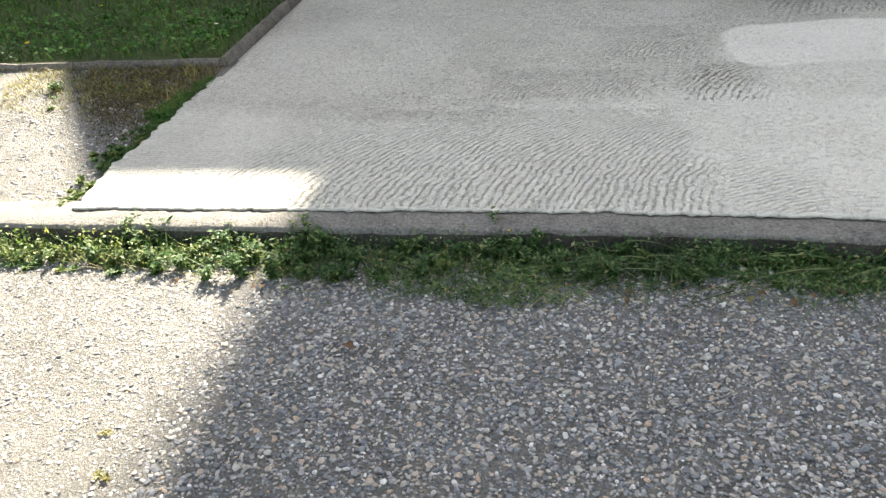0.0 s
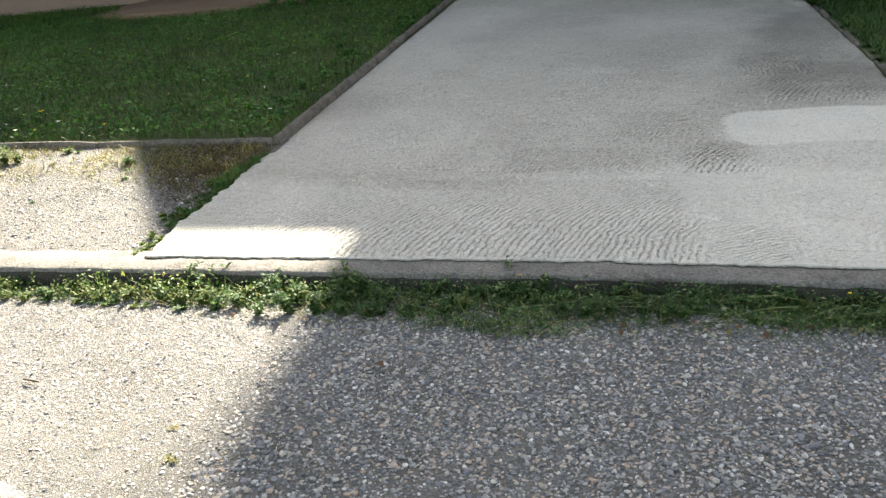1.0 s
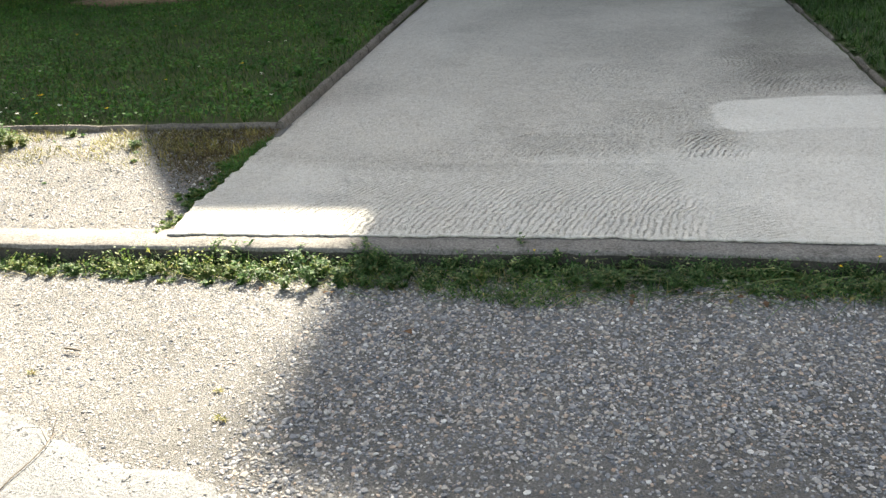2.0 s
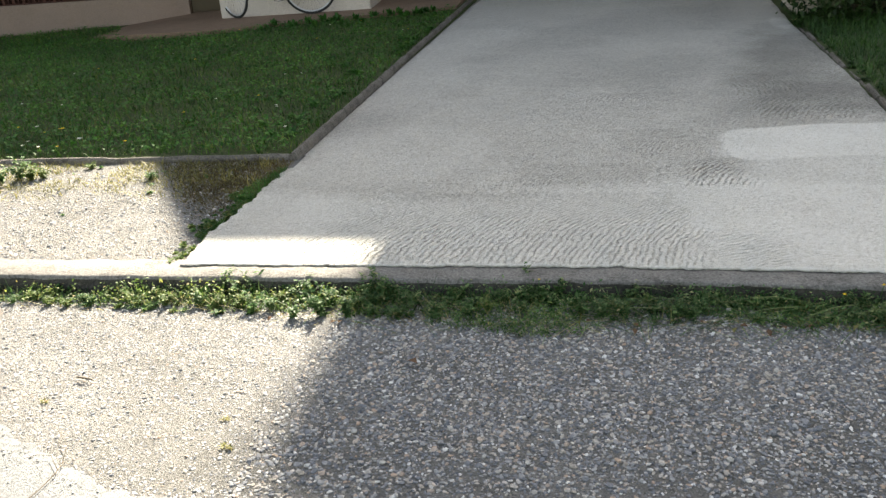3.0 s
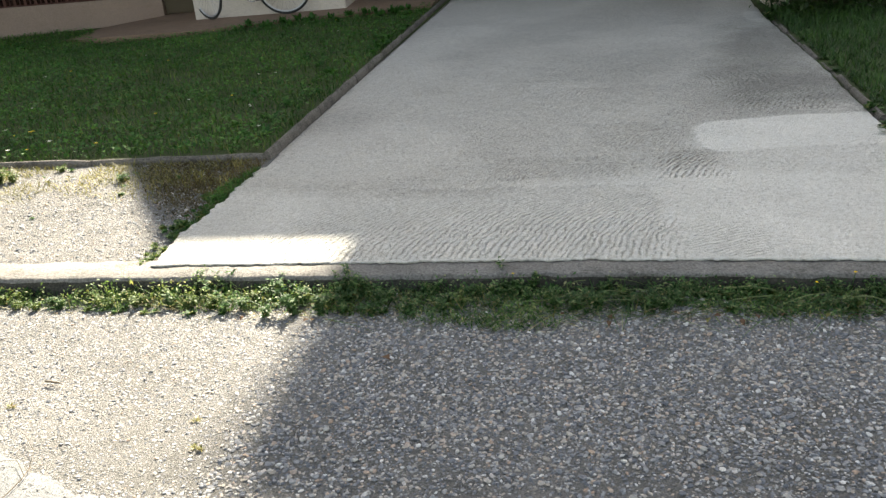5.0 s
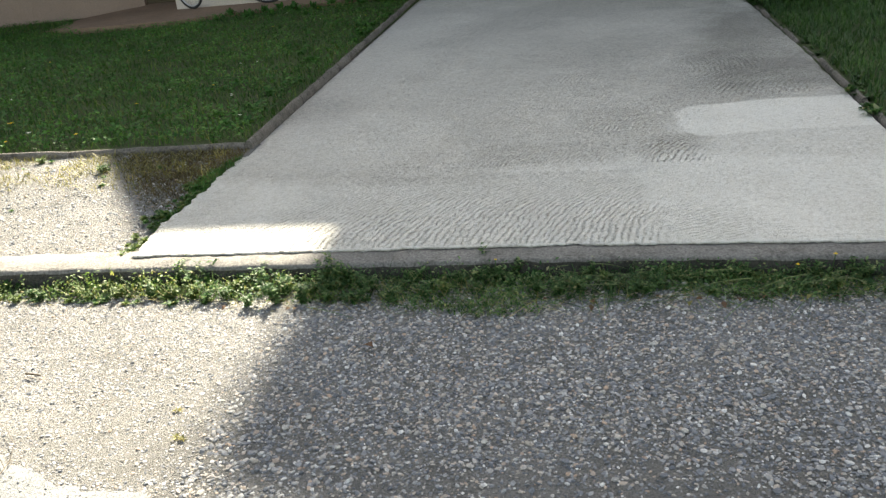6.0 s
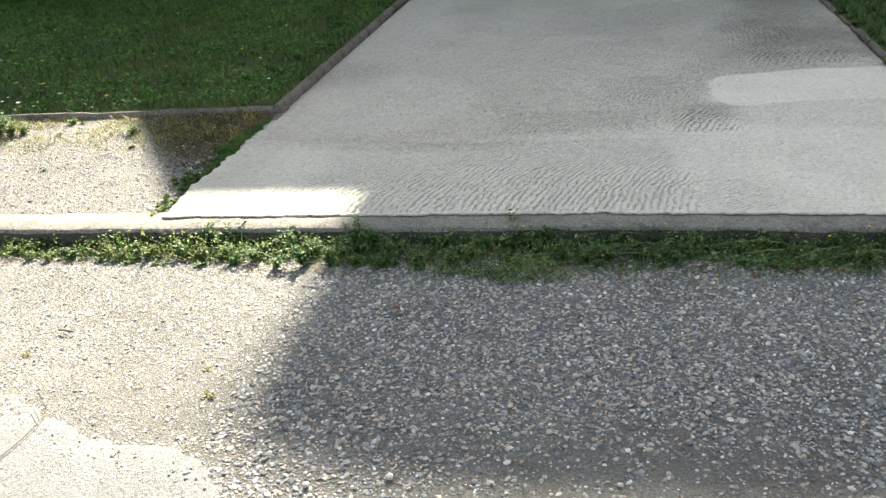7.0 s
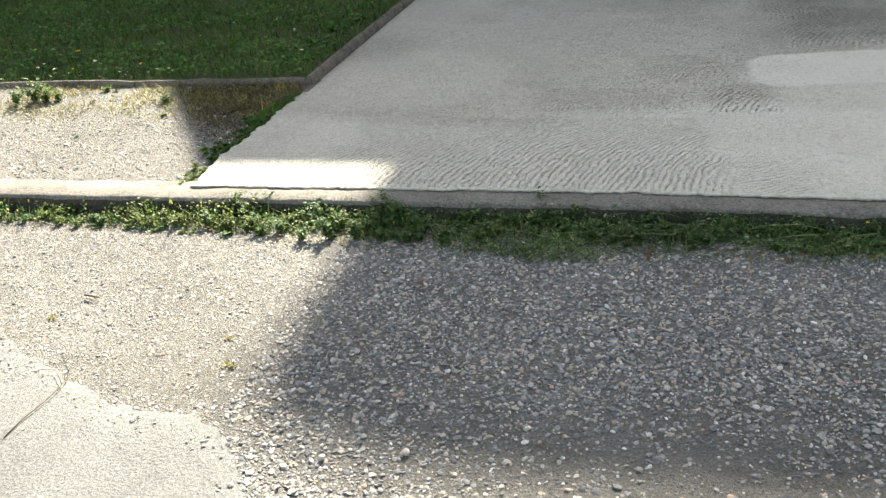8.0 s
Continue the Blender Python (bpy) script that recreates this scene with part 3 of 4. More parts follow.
hbox("door_jamb", 0.001, 0.05, 0.84, 1.2, 0.05, 2.6, RENDER, 0.004)
# unseen overhanging slab, added to shade the walls below
hbox("shade_roof", -9.6, 0.0, -1.75, -0.35, 2.605, 2.75, ROOF, 0.02)
# glazed door
hbox("door_sill", 0.052, 3.3, 0.86, 1.0, 0.10, 0.155, WHITE_FRAME, 0.004)
for u0, u1 in ((0.052, 0.10), (1.10, 1.16), (1.46, 1.50), (1.52, 1.58), (2.6, 2.66), (3.24, 3.3)):
    hbox("door_post", u0, u1, 0.90, 0.96, 0.156, 2.3, WHITE_FRAME, 0.004)
hbox("door_panel", 1.161, 1.459, 0.915, 0.945, 0.156, 2.3, WHITE_FRAME, 0.003)
# plain sheet added in place of the door's tan glass
hbox("tan_pane", 0.101, 1.099, 1.02, 1.03, 0.156, 2.3, THRESHOLD, 0.0, house, "brown sheet standing in for the door's tan glass")
# same dark sheet for the unlit inside behind the glazed door
hbox("room_shade_sheet", 1.581, 3.24, 1.2, 1.25, 0.1, 2.6, INSIDE, 0.0)
hbox("wall", 3.301, 6.0, 0.9, 1.2, 0.05, 2.6, RENDER)
hbox("lintel", 0.052, 3.3, 0.88, 1.2, 2.301, 2.6, RENDER)
tagged(new("threshold", bm_mesh("threshold", box(-0.02, 3.45, -0.02, 0.86, -0.05, 0.098, 0.006, m=H), THRESHOLD)), "dark brown tiled strip in front of the glazed door", "floor", "", "structure")

# openwork clay blocks
cols, rows_n, bw = 18, 7, 2.55 / 18
bm = bmesh.new()
for b in ((0, .018, 0, bw), (bw - .018, bw, 0, bw), (.018, bw - .018, 0, .016), (.018, bw - .018, bw - .016, bw), (bw / 2 - .008, bw / 2 + .008, .016, bw * .62)):
    box(b[0], b[1], -0.05, 0.05, b[2], b[3], 0, bm)
block_me = bm_mesh("clay_block", bm, TERRACOTTA)
screen = tagged(new("brick_screen"), "dark red openwork clay block screen filling the window", "brick screen")
for i in range(cols):
    for j in range(rows_n):
        o = new("clay_block", block_me)
        o.parent = screen
        o.matrix_local = H @ pose(-6.6 + i * bw, -0.06 + rr.uniform(-.004, .004), 0.371 + j * bw, 0, rr.uniform(-.6, .6), 0) @ Matrix.Diagonal((0.985, 1, 0.985, 1))
hbox("wall", -6.6, -4.05, -0.14, 0.07, 0.374 + rows_n * bw, 2.0, RENDER, 0.0)

# wall along the drive
a = Vector((1.86, 7.9, 0))
d = Vector((2.06, 11.6, 0)) - a
m = Matrix.Translation(a) @ Matrix.Rotation(math.atan2(d.y, d.x), 4, "Z")
tagged(new("garden_wall", bm_mesh("garden_wall", box(0, d.length, -0.2, 0.0, -0.05, 2.2, 0.012, m=m), WHITE_RENDER)), "pale rendered wall beside the end of the drive", "wall", "", "structure")

# unseen upper storey, added so its outline gives the shade on drive and verge
def high(shade_y, ground=0.08):
    return (10.5 - shade_y) * TAN_SUN + ground


outline = [(-14, 2.76), (-14, high(3.40)), (-2.25, high(3.37)), (-1.46, high(2.215)), (6.0, high(2.215)), (6.0, 2.76)]
bm = bmesh.new()
lo = [bm.verts.new((x, 10.5, z)) for x, z in outline]
hi = [bm.verts.new((x, 14.5, z)) for x, z in outline]
bm.faces.new(lo)
bm.faces.new(hi[::-1])
for i in range(len(lo)):
    j = (i + 1) % len(lo)
    bm.faces.new((lo[i], hi[i], hi[j], lo[j]))
part("shade_storey", bm, RENDER, house, "unseen beige upper storey, roofline stepped to cast the drive's shade")
# unseen wall, added to keep sun from leaking in behind the rooms
part("sun_stop_wall", box(-14, 6, 14.2, 14.45, -0.3, 2.755), RENDER, house)
# unseen taller wing, added and set back to cast a soft-edged verge shade
ridge_y = 17.5
tops = [(x, (ridge_y - y) * TAN_SUN) for x, y in ((-0.70, 1.06), (-0.695, 0.90), (-0.64, 0.775), (-0.52, 0.66), (-0.33, 0.595), (0.0, 0.555), (7.0, 0.48))]
tops = [(-0.70, -0.3)] + tops + [(7.0, -0.3)]
bm = bmesh.new()
rows_3 = [[bm.verts.new((x, y, z if z < 0 else z - drop)) for x, z in tops] for y, drop in ((14.6, 3.2), (ridge_y, 0.0), (ridge_y + 4, 3.5))]
bm.faces.new(rows_3[0])
bm.faces.new(rows_3[2][::-1])
for lo, hi in zip(rows_3, rows_3[1:]):
    for i in range(len(lo)):
        j = (i + 1) % len(lo)
        bm.faces.new((lo[i], hi[i], hi[j], lo[j]))
part("shade_wing", bm, RENDER, house, "unseen taller beige wing behind, shaped to cast the verge's shade")
hbox("side_wall", 5.7, 6.0, 1.21, 3.4, -0.1, 2.7, RENDER)
hbox("side_wall", -9.5, -9.2, 0.09, 3.4, -0.3, 2.7, RENDER)

# porch floor, running down to the lawn on the far side
st = [(-8.0, 10.3, -0.30), (-7.0, 9.8, -0.08), (-6.3, 9.2, 0.0), (-5.6, 8.7, 0.08), (-5.13, 8.35, 0.125), (-4.12, 8.40, 0.13), (-3.44, 8.68, 0.13), (-2.75, 9.0, 0.13), (-2.12, 9.15, 0.13), (-1.56, 9.4, 0.13)]
bm = bmesh.new()
rw = [[bm.verts.new((x, y, -0.3)), bm.verts.new((x, y, z)), bm.verts.new((x - 0.1, 12.2, z)), bm.verts.new((x - 0.1, 12.2, -0.3))] for x, y, z in st]
for p, q in zip(rw, rw[1:]):
    for k in range(3):
        bm.faces.new((p[k], q[k], q[k + 1], p[k + 1]))
bm.faces.new(rw[0])
bm.faces.new(rw[-1][::-1])
tagged(new("porch_floor", bm_mesh("porch_floor", bm, PORCH)), "brown screed porch floor beside the lawn", "floor", "", "structure")


# ---- bicycle ----
def wheel(name, parent, m):
    w = new(name)
    w.parent = parent
    w.matrix_local = m
    ring = [(0.325 * math.cos(a), 0, 0.325 * math.sin(a)) for a in np.linspace(0, 2 * math.pi, 48, endpoint=False)]
    part("tyre", tube(ring, 0.016, 8, closed=True), RUBBER, w, "dark rubber tyre", True)
    ring = [(0.304 * math.cos(a), 0, 0.304 * math.sin(a)) for a in np.linspace(0, 2 * math.pi, 48, endpoint=False)]
    part("rim", tube(ring, 0.009, 8, closed=True), ALLOY, w, "silver alloy rim", True)
    bm = bmesh.new()
    for i in range(28):
        a = 2 * math.pi * i / 28
        b = a + (0.5 if i % 2 else -0.5)
        tube([(0.02 * math.cos(b), 0.03 * (1 if i % 4 < 2 else -1), 0.02 * math.sin(b)), (0.3 * math.cos(a), 0, 0.3 * math.sin(a))], 0.0013, 4, bm)
    part("spokes", bm, STEEL, w)
    part("hub", tube([(0, -0.05, 0), (0, 0.05, 0)], 0.018, 10), STEEL, w, "", True)
    return w


bicycle = tagged(new("bicycle"), "old grey racing bicycle with silver rims leaning on the porch wall", "bicycle")
bicycle.matrix_world = pose(-3.29, 9.40, 0.13, -5, 0, 187) @ Matrix.Scale(0.955, 4)
wheel("rear_wheel", bicycle, pose(0, 0, 0.341))
part("frame_tubes", tube([(0.42, 0, .27), (0.27, 0, .80)], .014, 10, tube([(0.90, 0, .62), (0.42, 0, .27)], .015, 10, tube([(0.28, 0, .77), (0.885, 0, .77)], .013, 10, tube([(0.90, 0, .60), (0.87, 0, .80)], .017, 10)))), BIKE_PAINT, bicycle, "blue grey painted frame", True)
for sgn in (-1, 1):
    part("stay", tube([(0, .06 * sgn, .341), (.2, .045 * sgn, .31), (.41, .02 * sgn, .27)], .008, 8), STEEL, bicycle, "", True)
    part("stay", tube([(0, .06 * sgn, .341), (.27, .015 * sgn, .77)], .007, 8), BIKE_PAINT, bicycle, "", True)
crank = new("crankset")
crank.parent = bicycle
crank.matrix_local = pose(.42, 0, .27)
ring = [(0.095 * math.cos(a), -.045, 0.095 * math.sin(a)) for a in np.linspace(0, 2 * math.pi, 36, endpoint=False)]
part("chainring", tube(ring, 0.005, 6, closed=True), STEEL, crank, "", True)
for i in range(5):
    a = 2 * math.pi * i / 5
    part("spider_arm", tube([(0, -.045, 0), (.09 * math.cos(a), -.045, .09 * math.sin(a))], .006, 6), STEEL, crank)
for sgn in (-1, 1):
    part("crank_arm", tube([(0, .06 * sgn, 0), (-.165 * sgn, .075 * sgn, -.03 * sgn)], .009, 8), STEEL, crank, "", True)
    part("pedal", box(-.165 * sgn - .04, -.165 * sgn + .04, .085 * sgn - (.08 if sgn < 0 else 0), .085 * sgn + (.08 if sgn > 0 else 0), -.03 * sgn - .012, -.03 * sgn + .012, .004), STEEL, crank)
part("chain", tube([(.42, -.045, .365), (0, -.045, .375)], .004, 5, tube([(.42, -.045, .175), (.02, -.045, .23)], .004, 5)), BLACK, bicycle)
part("sprocket", tube([(0, -.03, .341), (0, -.055, .341)], .045, 18), BLACK, bicycle)
part("derailleur", tube([(0, -.05, .32), (.03, -.05, .26), (-.01, -.05, .21)], .012, 8), BLACK, bicycle)
part("tool_bag", box(-.13, .10, -.13, -.065, .40, .62, .03), BLACK, bicycle, "dark saddlebag hanging beside the rear wheel")
part("seat_post", tube([(.27, 0, .80), (.245, 0, .92)], .012, 8), STEEL, bicycle)
sad = bmesh.new()
bmesh.ops.create_uvsphere(sad, u_segments=14, v_segments=8, radius=1)
for v_ in sad.verts:
    v_.co = Vector((.25 + v_.co.x * .13, v_.co.y * (.075 - .05 * v_.co.x), .945 + v_.co.z * .025))
part("saddle", sad, BLACK, bicycle, "black saddle", True)
steer = pose(.935, 0, 0, 0, 0, -43) @ pose(-.935, 0, 0)
fork = new("fork")
fork.parent = bicycle
fork.matrix_local = steer
for sgn in (-1, 1):
    part("fork_blade", tube([(.90, .03 * sgn, .60), (.93, .05 * sgn, .48), (1.0, .05 * sgn, .341)], [.012, .011, .007], 8), STEEL, fork, "", True)
part("handlebar", tube([(.80, -.2, .90), (.90, -.19, .94), (.93, -.12, .95), (.88, 0, .95), (.93, .12, .95), (.90, .19, .94), (.80, .2, .90)], .012, 8), STEEL, fork, "", True)
part("stem", tube([(.87, 0, .80), (.862, 0, .95)], .013, 8), STEEL, fork)
wheel("front_wheel", bicycle, steer @ pose(1.0, 0, .341))

# ---- loose stones, twig, dead leaf ----
STONE_AT = [(-.45, 1.05, .022), (.46, 1.43, .020), (.70, 1.11, .022), (.74, 1.32, .018), (.08, 1.60, .020), (.59, 1.81, .024), (0, 1.80, .018), (-.09, .97, .016), (-.50, 1.0, .022),
            (.02, .95, .019), (-.34, .92, .020), (-.22, .67, .026), (-.40, .63, .024), (.50, 1.0, .023), (.28, .68, .018), (-.47, .64, .014), (.81, 1.36, .018), (-.55, .66, .015), (.66, 1.80, .020)]
for i, (x, y, r) in enumerate(STONE_AT):
    vs, fs = ball(2, 200 + i, 0.3)
    vs = vs * np.array([r * .42, r * .33, r * .24])
    o = new("stone", mesh_from("stone", vs, fs, PEBBLE, True))
    z = float(verge_z(np.array([x]), np.array([y]))[0])
    o.matrix_world = pose(x, y, z + r * 0.35, 0, 0, 37 * i)
    tagged(o, "pale rounded stone lying on the gravel", "stone", "loose stones")

twig = tagged(new("twig"), "thin forked dry twig lying on the asphalt edge", "twig")
part("stem", tube([(-1.187, .600, .009), (-1.185, .672, .012), (-1.174, .742, .013), (-1.172, .80, .013), (-1.179, .851, .014)], [.0017, .0016, .0015, .0014, .001], 6), BARK, twig, "", True)
part("side_shoot", tube([(-1.178, .84, .013), (-1.21, .915, .016), (-1.28, .985, .014), (-1.349, 1.03, .012)], [.001, .0008, .0006, .0004], 6), BARK, twig, "", True)
part("side_shoot", tube([(-1.174, .815, .013), (-1.23, .872, .015), (-1.272, .875, .012), (-1.303, .86, .010)], [.001, .0008, .0006, .0004], 6), BARK, twig, "", True)
tagged(new("stick", bm_mesh("stick", tube([(-1.40, 1.27, .012), (-1.375, 1.262, .015), (-1.345, 1.262, .011)], [.003, .0034, .002], 6), BARK, True)), "short dark stick lying on the sunlit gravel", "stick")
lv = ROUND_V * np.array([0.036, 0.038, 0.09])
o = new("dead_leaf", mesh_from("dead_leaf", lv, ROUND_F, DEAD_LEAF, True))
o.matrix_world = pose(-.35, 1.395, .022, 8, 5, 60)
tagged(o, "curled reddish brown dead leaf on the gravel", "leaf")

# ---- shrub ----
shrub = tagged(new("shrub"), "dense dark green shrub with a white blossom beside the drive", "shrub")
sr = np.random.default_rng(91)
for i in range(9):
    a, ln = 2 * math.pi * i / 9, sr.uniform(.8, 1.3)
    bx, by = 2.45 + .08 * math.cos(a), 7.75 + .08 * math.sin(a)
    part("branch", tube([(bx, by, .05), (bx + .25 * math.cos(a), by + .25 * math.sin(a), .5 * ln), (bx + .5 * math.cos(a), by + .5 * math.sin(a), ln)], [.018, .012, .005], 6), BARK, shrub)
n = 12000
cl = sr.normal(0, 1, (150, 3))
cl /= np.linalg.norm(cl, axis=1)[:, None]
cl = cl * sr.uniform(.5, 1.0, (150, 1)) * np.array([.82, .72, .80]) + np.array([2.34, 7.55, .70])
pos = cl[sr.integers(0, 150, n)] + sr.normal(0, .085, (n, 3))
keep = (pos[:, 2] > .07) & (pos[:, 0] > 1.60 + .1 * sr.random(n))
pos = pos[keep]
n = len(pos)
sz = sr.uniform(.035, .075, n)
part("foliage", scatter("foliage", LEAF_V, LEAF_F, pos, turn_matrices(sr.uniform(0, 6.3, n), sr.uniform(-1.0, .5, n), sr.uniform(-.6, .6, n)), np.stack([sz, sz, sz], -1), SHRUB, True), SHRUB, shrub)
n = 7
an = np.linspace(0, 2 * math.pi, n, endpoint=False)
part("blossom", scatter("blossom", ROUND_V, ROUND_F, np.tile([1.80, 6.98, 0.48], (n, 1)), turn_matrices(an, np.full(n, .5), np.zeros(n)), np.full((n, 3), .035), PETAL, True), PETAL, shrub, "white blossom")


# ---- weeds and flowers ----
def rosette(name, x, y, z, count, length, seed, form=(LEAF_V, LEAF_F), material=WEED, label="leafy green weed growing at the foot of the kerb", up=0.6, group="weeds along the kerb", stems=0):
    r = np.random.default_rng(seed)
    w = tagged(new(name), label, "weed", group)
    w.location = (x, y + (float(kerb_bend(x)) if group == "weeds along the kerb" else 0.0), z)
    pos = np.stack([r.normal(0, length * .22, count), r.normal(0, length * .18, count), r.uniform(0, length * .45 * up, count)], -1)
    ln = length * r.uniform(.5, 1.1, count)
    part("leaves", scatter("leaves", form[0], form[1], pos, turn_matrices(r.uniform(0, 6.3, count), r.uniform(.1, 1.1, count) * up * 1.4, r.uniform(-.4, .4, count)), np.stack([ln, ln, ln], -1), material, True), material, w)
    for i in range(stems):
        a, h = r.uniform(0, 6.3), length * r.uniform(1.3, 2.2)
        part("stem", tube([(0, 0, 0), (.15 * h * math.cos(a), .15 * h * math.sin(a), h * .6), (.35 * h * math.cos(a), .35 * h * math.sin(a), h)], [.0018, .0014, .0008], 5), material, w)
    return w


wr = np.random.default_rng(17)
for i in range(105):
    x = -2.3 + 3.6 * (i + wr.uniform(-.4, .4)) / 105
    lush = np.interp(x, [-2.2, -1.6, -1.2, -.3, .4, 1.2], [.55, .8, 1.0, 1.0, .8, .85])
    y = 1.885 - 0.15 * wr.random() * lush
    # yellower sunlit leaf colour mostly left of the shade's edge
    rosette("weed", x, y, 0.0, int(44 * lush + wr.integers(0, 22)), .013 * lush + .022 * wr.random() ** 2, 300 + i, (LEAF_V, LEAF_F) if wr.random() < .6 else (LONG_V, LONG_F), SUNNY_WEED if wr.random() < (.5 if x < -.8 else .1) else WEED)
for i in range(34):
    x = -2.3 + 3.6 * (i + wr.uniform(-.5, .5)) / 34
    rosette("weed", x, 1.882 + wr.uniform(-.012, .006), 0.012, 30, wr.uniform(.014, .028), 1300 + i, (LEAF_V, LEAF_F) if i % 3 else (LONG_V, LONG_F), up=1.1)


def bushy(x, y, height, stems, seed, material, label, z=0.0, group="weeds along the kerb"):
    """A weed of thin branching stems set with many small leaves."""
    r = np.random.default_rng(seed)
    w = tagged(new("bushy_weed"), label, "weed", group)
    w.location = (x, y + (float(kerb_bend(x)) if z == 0 else 0.0), z)
    spots = []
    for _ in range(stems):
        a, h, out = r.uniform(0, 6.3), height * r.uniform(.6, 1.1), r.uniform(.2, .9)
        line = [Vector((out * h * q * q * math.cos(a), out * h * q * q * math.sin(a), h * q * (1 - .25 * out * q))) for q in (0, .35, .7, 1)]
        part("stem", tube(line, [.0014, .0012, .001, .0005], 4), STALK, w)
        for q in np.linspace(.15, 1, 14):
            k0 = min(2, int(q * 3))
            spots.append(line[k0].lerp(line[k0 + 1], q * 3 - k0))
    pos = np.repeat(np.array(spots), 3, 0) + r.normal(0, .004, (len(spots) * 3, 3))
    pos[:, 2] = np.maximum(pos[:, 2], .004)
    n_ = len(pos)
    sz_ = r.uniform(.009, .021, n_) * (height / .08) ** .5
    part("leaves", scatter("leaves", LEAF_V, LEAF_F, pos, turn_matrices(r.uniform(0, 6.3, n_), r.uniform(-.4, .8, n_), r.uniform(-.5, .5, n_)), np.stack([sz_, sz_, sz_], -1), material, True), material, w)


for i in range(58):
    x = -2.25 + 3.5 * (i + wr.uniform(-.5, .5)) / 58
    low = float(np.interp(x, [-2.2, -1.5, -1.1, -.6, -.2, .3, .7, 1.2], [.55, .6, .9, 1.1, .75, .9, .7, .8]))
    # sunlit leaf colour favoured on the bright end here too
    bushy(x, 1.875 - .16 * wr.random() * low, (.045 + .045 * wr.random()) * low, int(wr.integers(4, 8)), 2100 + i,
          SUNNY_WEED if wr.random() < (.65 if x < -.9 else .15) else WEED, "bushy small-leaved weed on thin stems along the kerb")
for i, (x, y, tall) in enumerate(((-2.87, 3.13, .13), (-2.80, 3.12, .11), (-2.95, 3.08, .09), (-2.74, 3.14, .07), (-2.10, 3.10, .05), (-2.55, 3.30, .05))):
    bushy(x, y, tall, 9, 2300 + i, SUNNY_WEED if i % 2 else WEED, "bushy pale weed on the gravel before the lawn edging", .066, "weeds beside the drive")
for i, (x, y, tall, count) in enumerate(((-.585, 1.888, .15, 5), (-.63, 1.88, .11, 7), (-.54, 1.885, .09, 6), (-1.06, 1.888, .12, 3), (-1.12, 1.885, .10, 3), (-1.19, 1.888, .12, 3), (-.86, 1.87, .10, 6), (-.78, 1.86, .10, 7), (-.05, 1.885, .13, 4), (.02, 1.88, .11, 4), (-.30, 1.88, .09, 5), (.28, 1.88, .09, 6), (.55, 1.875, .08, 7), (.75, 1.87, .07, 6), (.98, 1.87, .09, 6), (1.12, 1.87, .08, 6))):
    bushy(x, y, tall * .8, count, 2400 + i, WEED, "tall thin-stemmed weed rising above the kerb")
for i in range(15):
    x, y, a, ln = wr.uniform(.0, 1.15), wr.uniform(1.72, 1.86), wr.uniform(-.5, .5) + (math.pi if i % 2 else 0), wr.uniform(.10, .24)
    z0 = .02 + .04 * wr.random()
    bow = [(x + q * ln * math.cos(a), y + q * ln * math.sin(a) * .5 + .012 * math.sin(3 * q), z0 * (1 - q) + .012 + .03 * q * (1 - q)) for q in np.linspace(0, 1, 7)]
    fallen = new("grass_stalk", bm_mesh("grass_stalk", tube(bow, [.0015, .0014, .0013, .0012, .001, .0008, .0005], 5), STALK, True))
    tagged(fallen, "long pale green grass stalk lying flat by the kerb", "grass stalk", "fallen stalks")
for i in range(22):
    x, y = ((.05 + 1.0 * wr.random(), 1.66 + .07 * wr.random()), (-.95 + .1 * wr.random(), 1.70 + .03 * wr.random()), (-.7 + .15 * wr.random(), 1.66 + .03 * wr.random()))[0 if i < 15 else 1 + i % 2]
    withered = new("dead_leaf", mesh_from("dead_leaf", ROUND_V * np.array([.02, .024, .05]) * wr.uniform(.6, 1.2), ROUND_F, DEAD_LEAF if i % 3 else DRY, True))
    withered.matrix_world = pose(x, y, .014, wr.uniform(-25, 25), wr.uniform(-25, 25), wr.uniform(0, 360))
    tagged(withered, "small withered brown leaf among the kerb weeds", "leaf", "withered leaves")
for x, y, ln, ct_n, stm in ((-.60, 1.87, .045, 80, 3), (-.05, 1.88, .04, 54, 3), (-1.05, 1.87, .036, 70, 4), (-1.18, 1.87, .032, 40, 4), (-.66, 1.82, .04, 60, 0), (.10, 1.83, .042, 60, 0), (-.86, 1.84, .036, 70, 1), (-.75, 1.80, .036, 60, 0), (.35, 1.84, .045, 50, 1), (.62, 1.85, .04, 50, 0)):
    rosette("tall_weed", x, y, 0, int(ct_n * 1.3), ln * .72, int(1000 + 100 * x), label="taller leafy weed with thin stems against the kerb", up=1.15, stems=stm)
for i, (x, y, ln, cnt) in enumerate(((-2.0, 2.9, .020, 60), (-2.08, 3.12, .02, 50), (-2.3, 2.62, .014, 24), (-2.5, 3.3, .02, 40))):
    rosette("edge_weed", x, y, float(bed_z(np.array([x]), np.array([y]))[0]), cnt, ln, 500 + i, label="small yellow-green weed on the gravel beside the drive", group="weeds beside the drive")
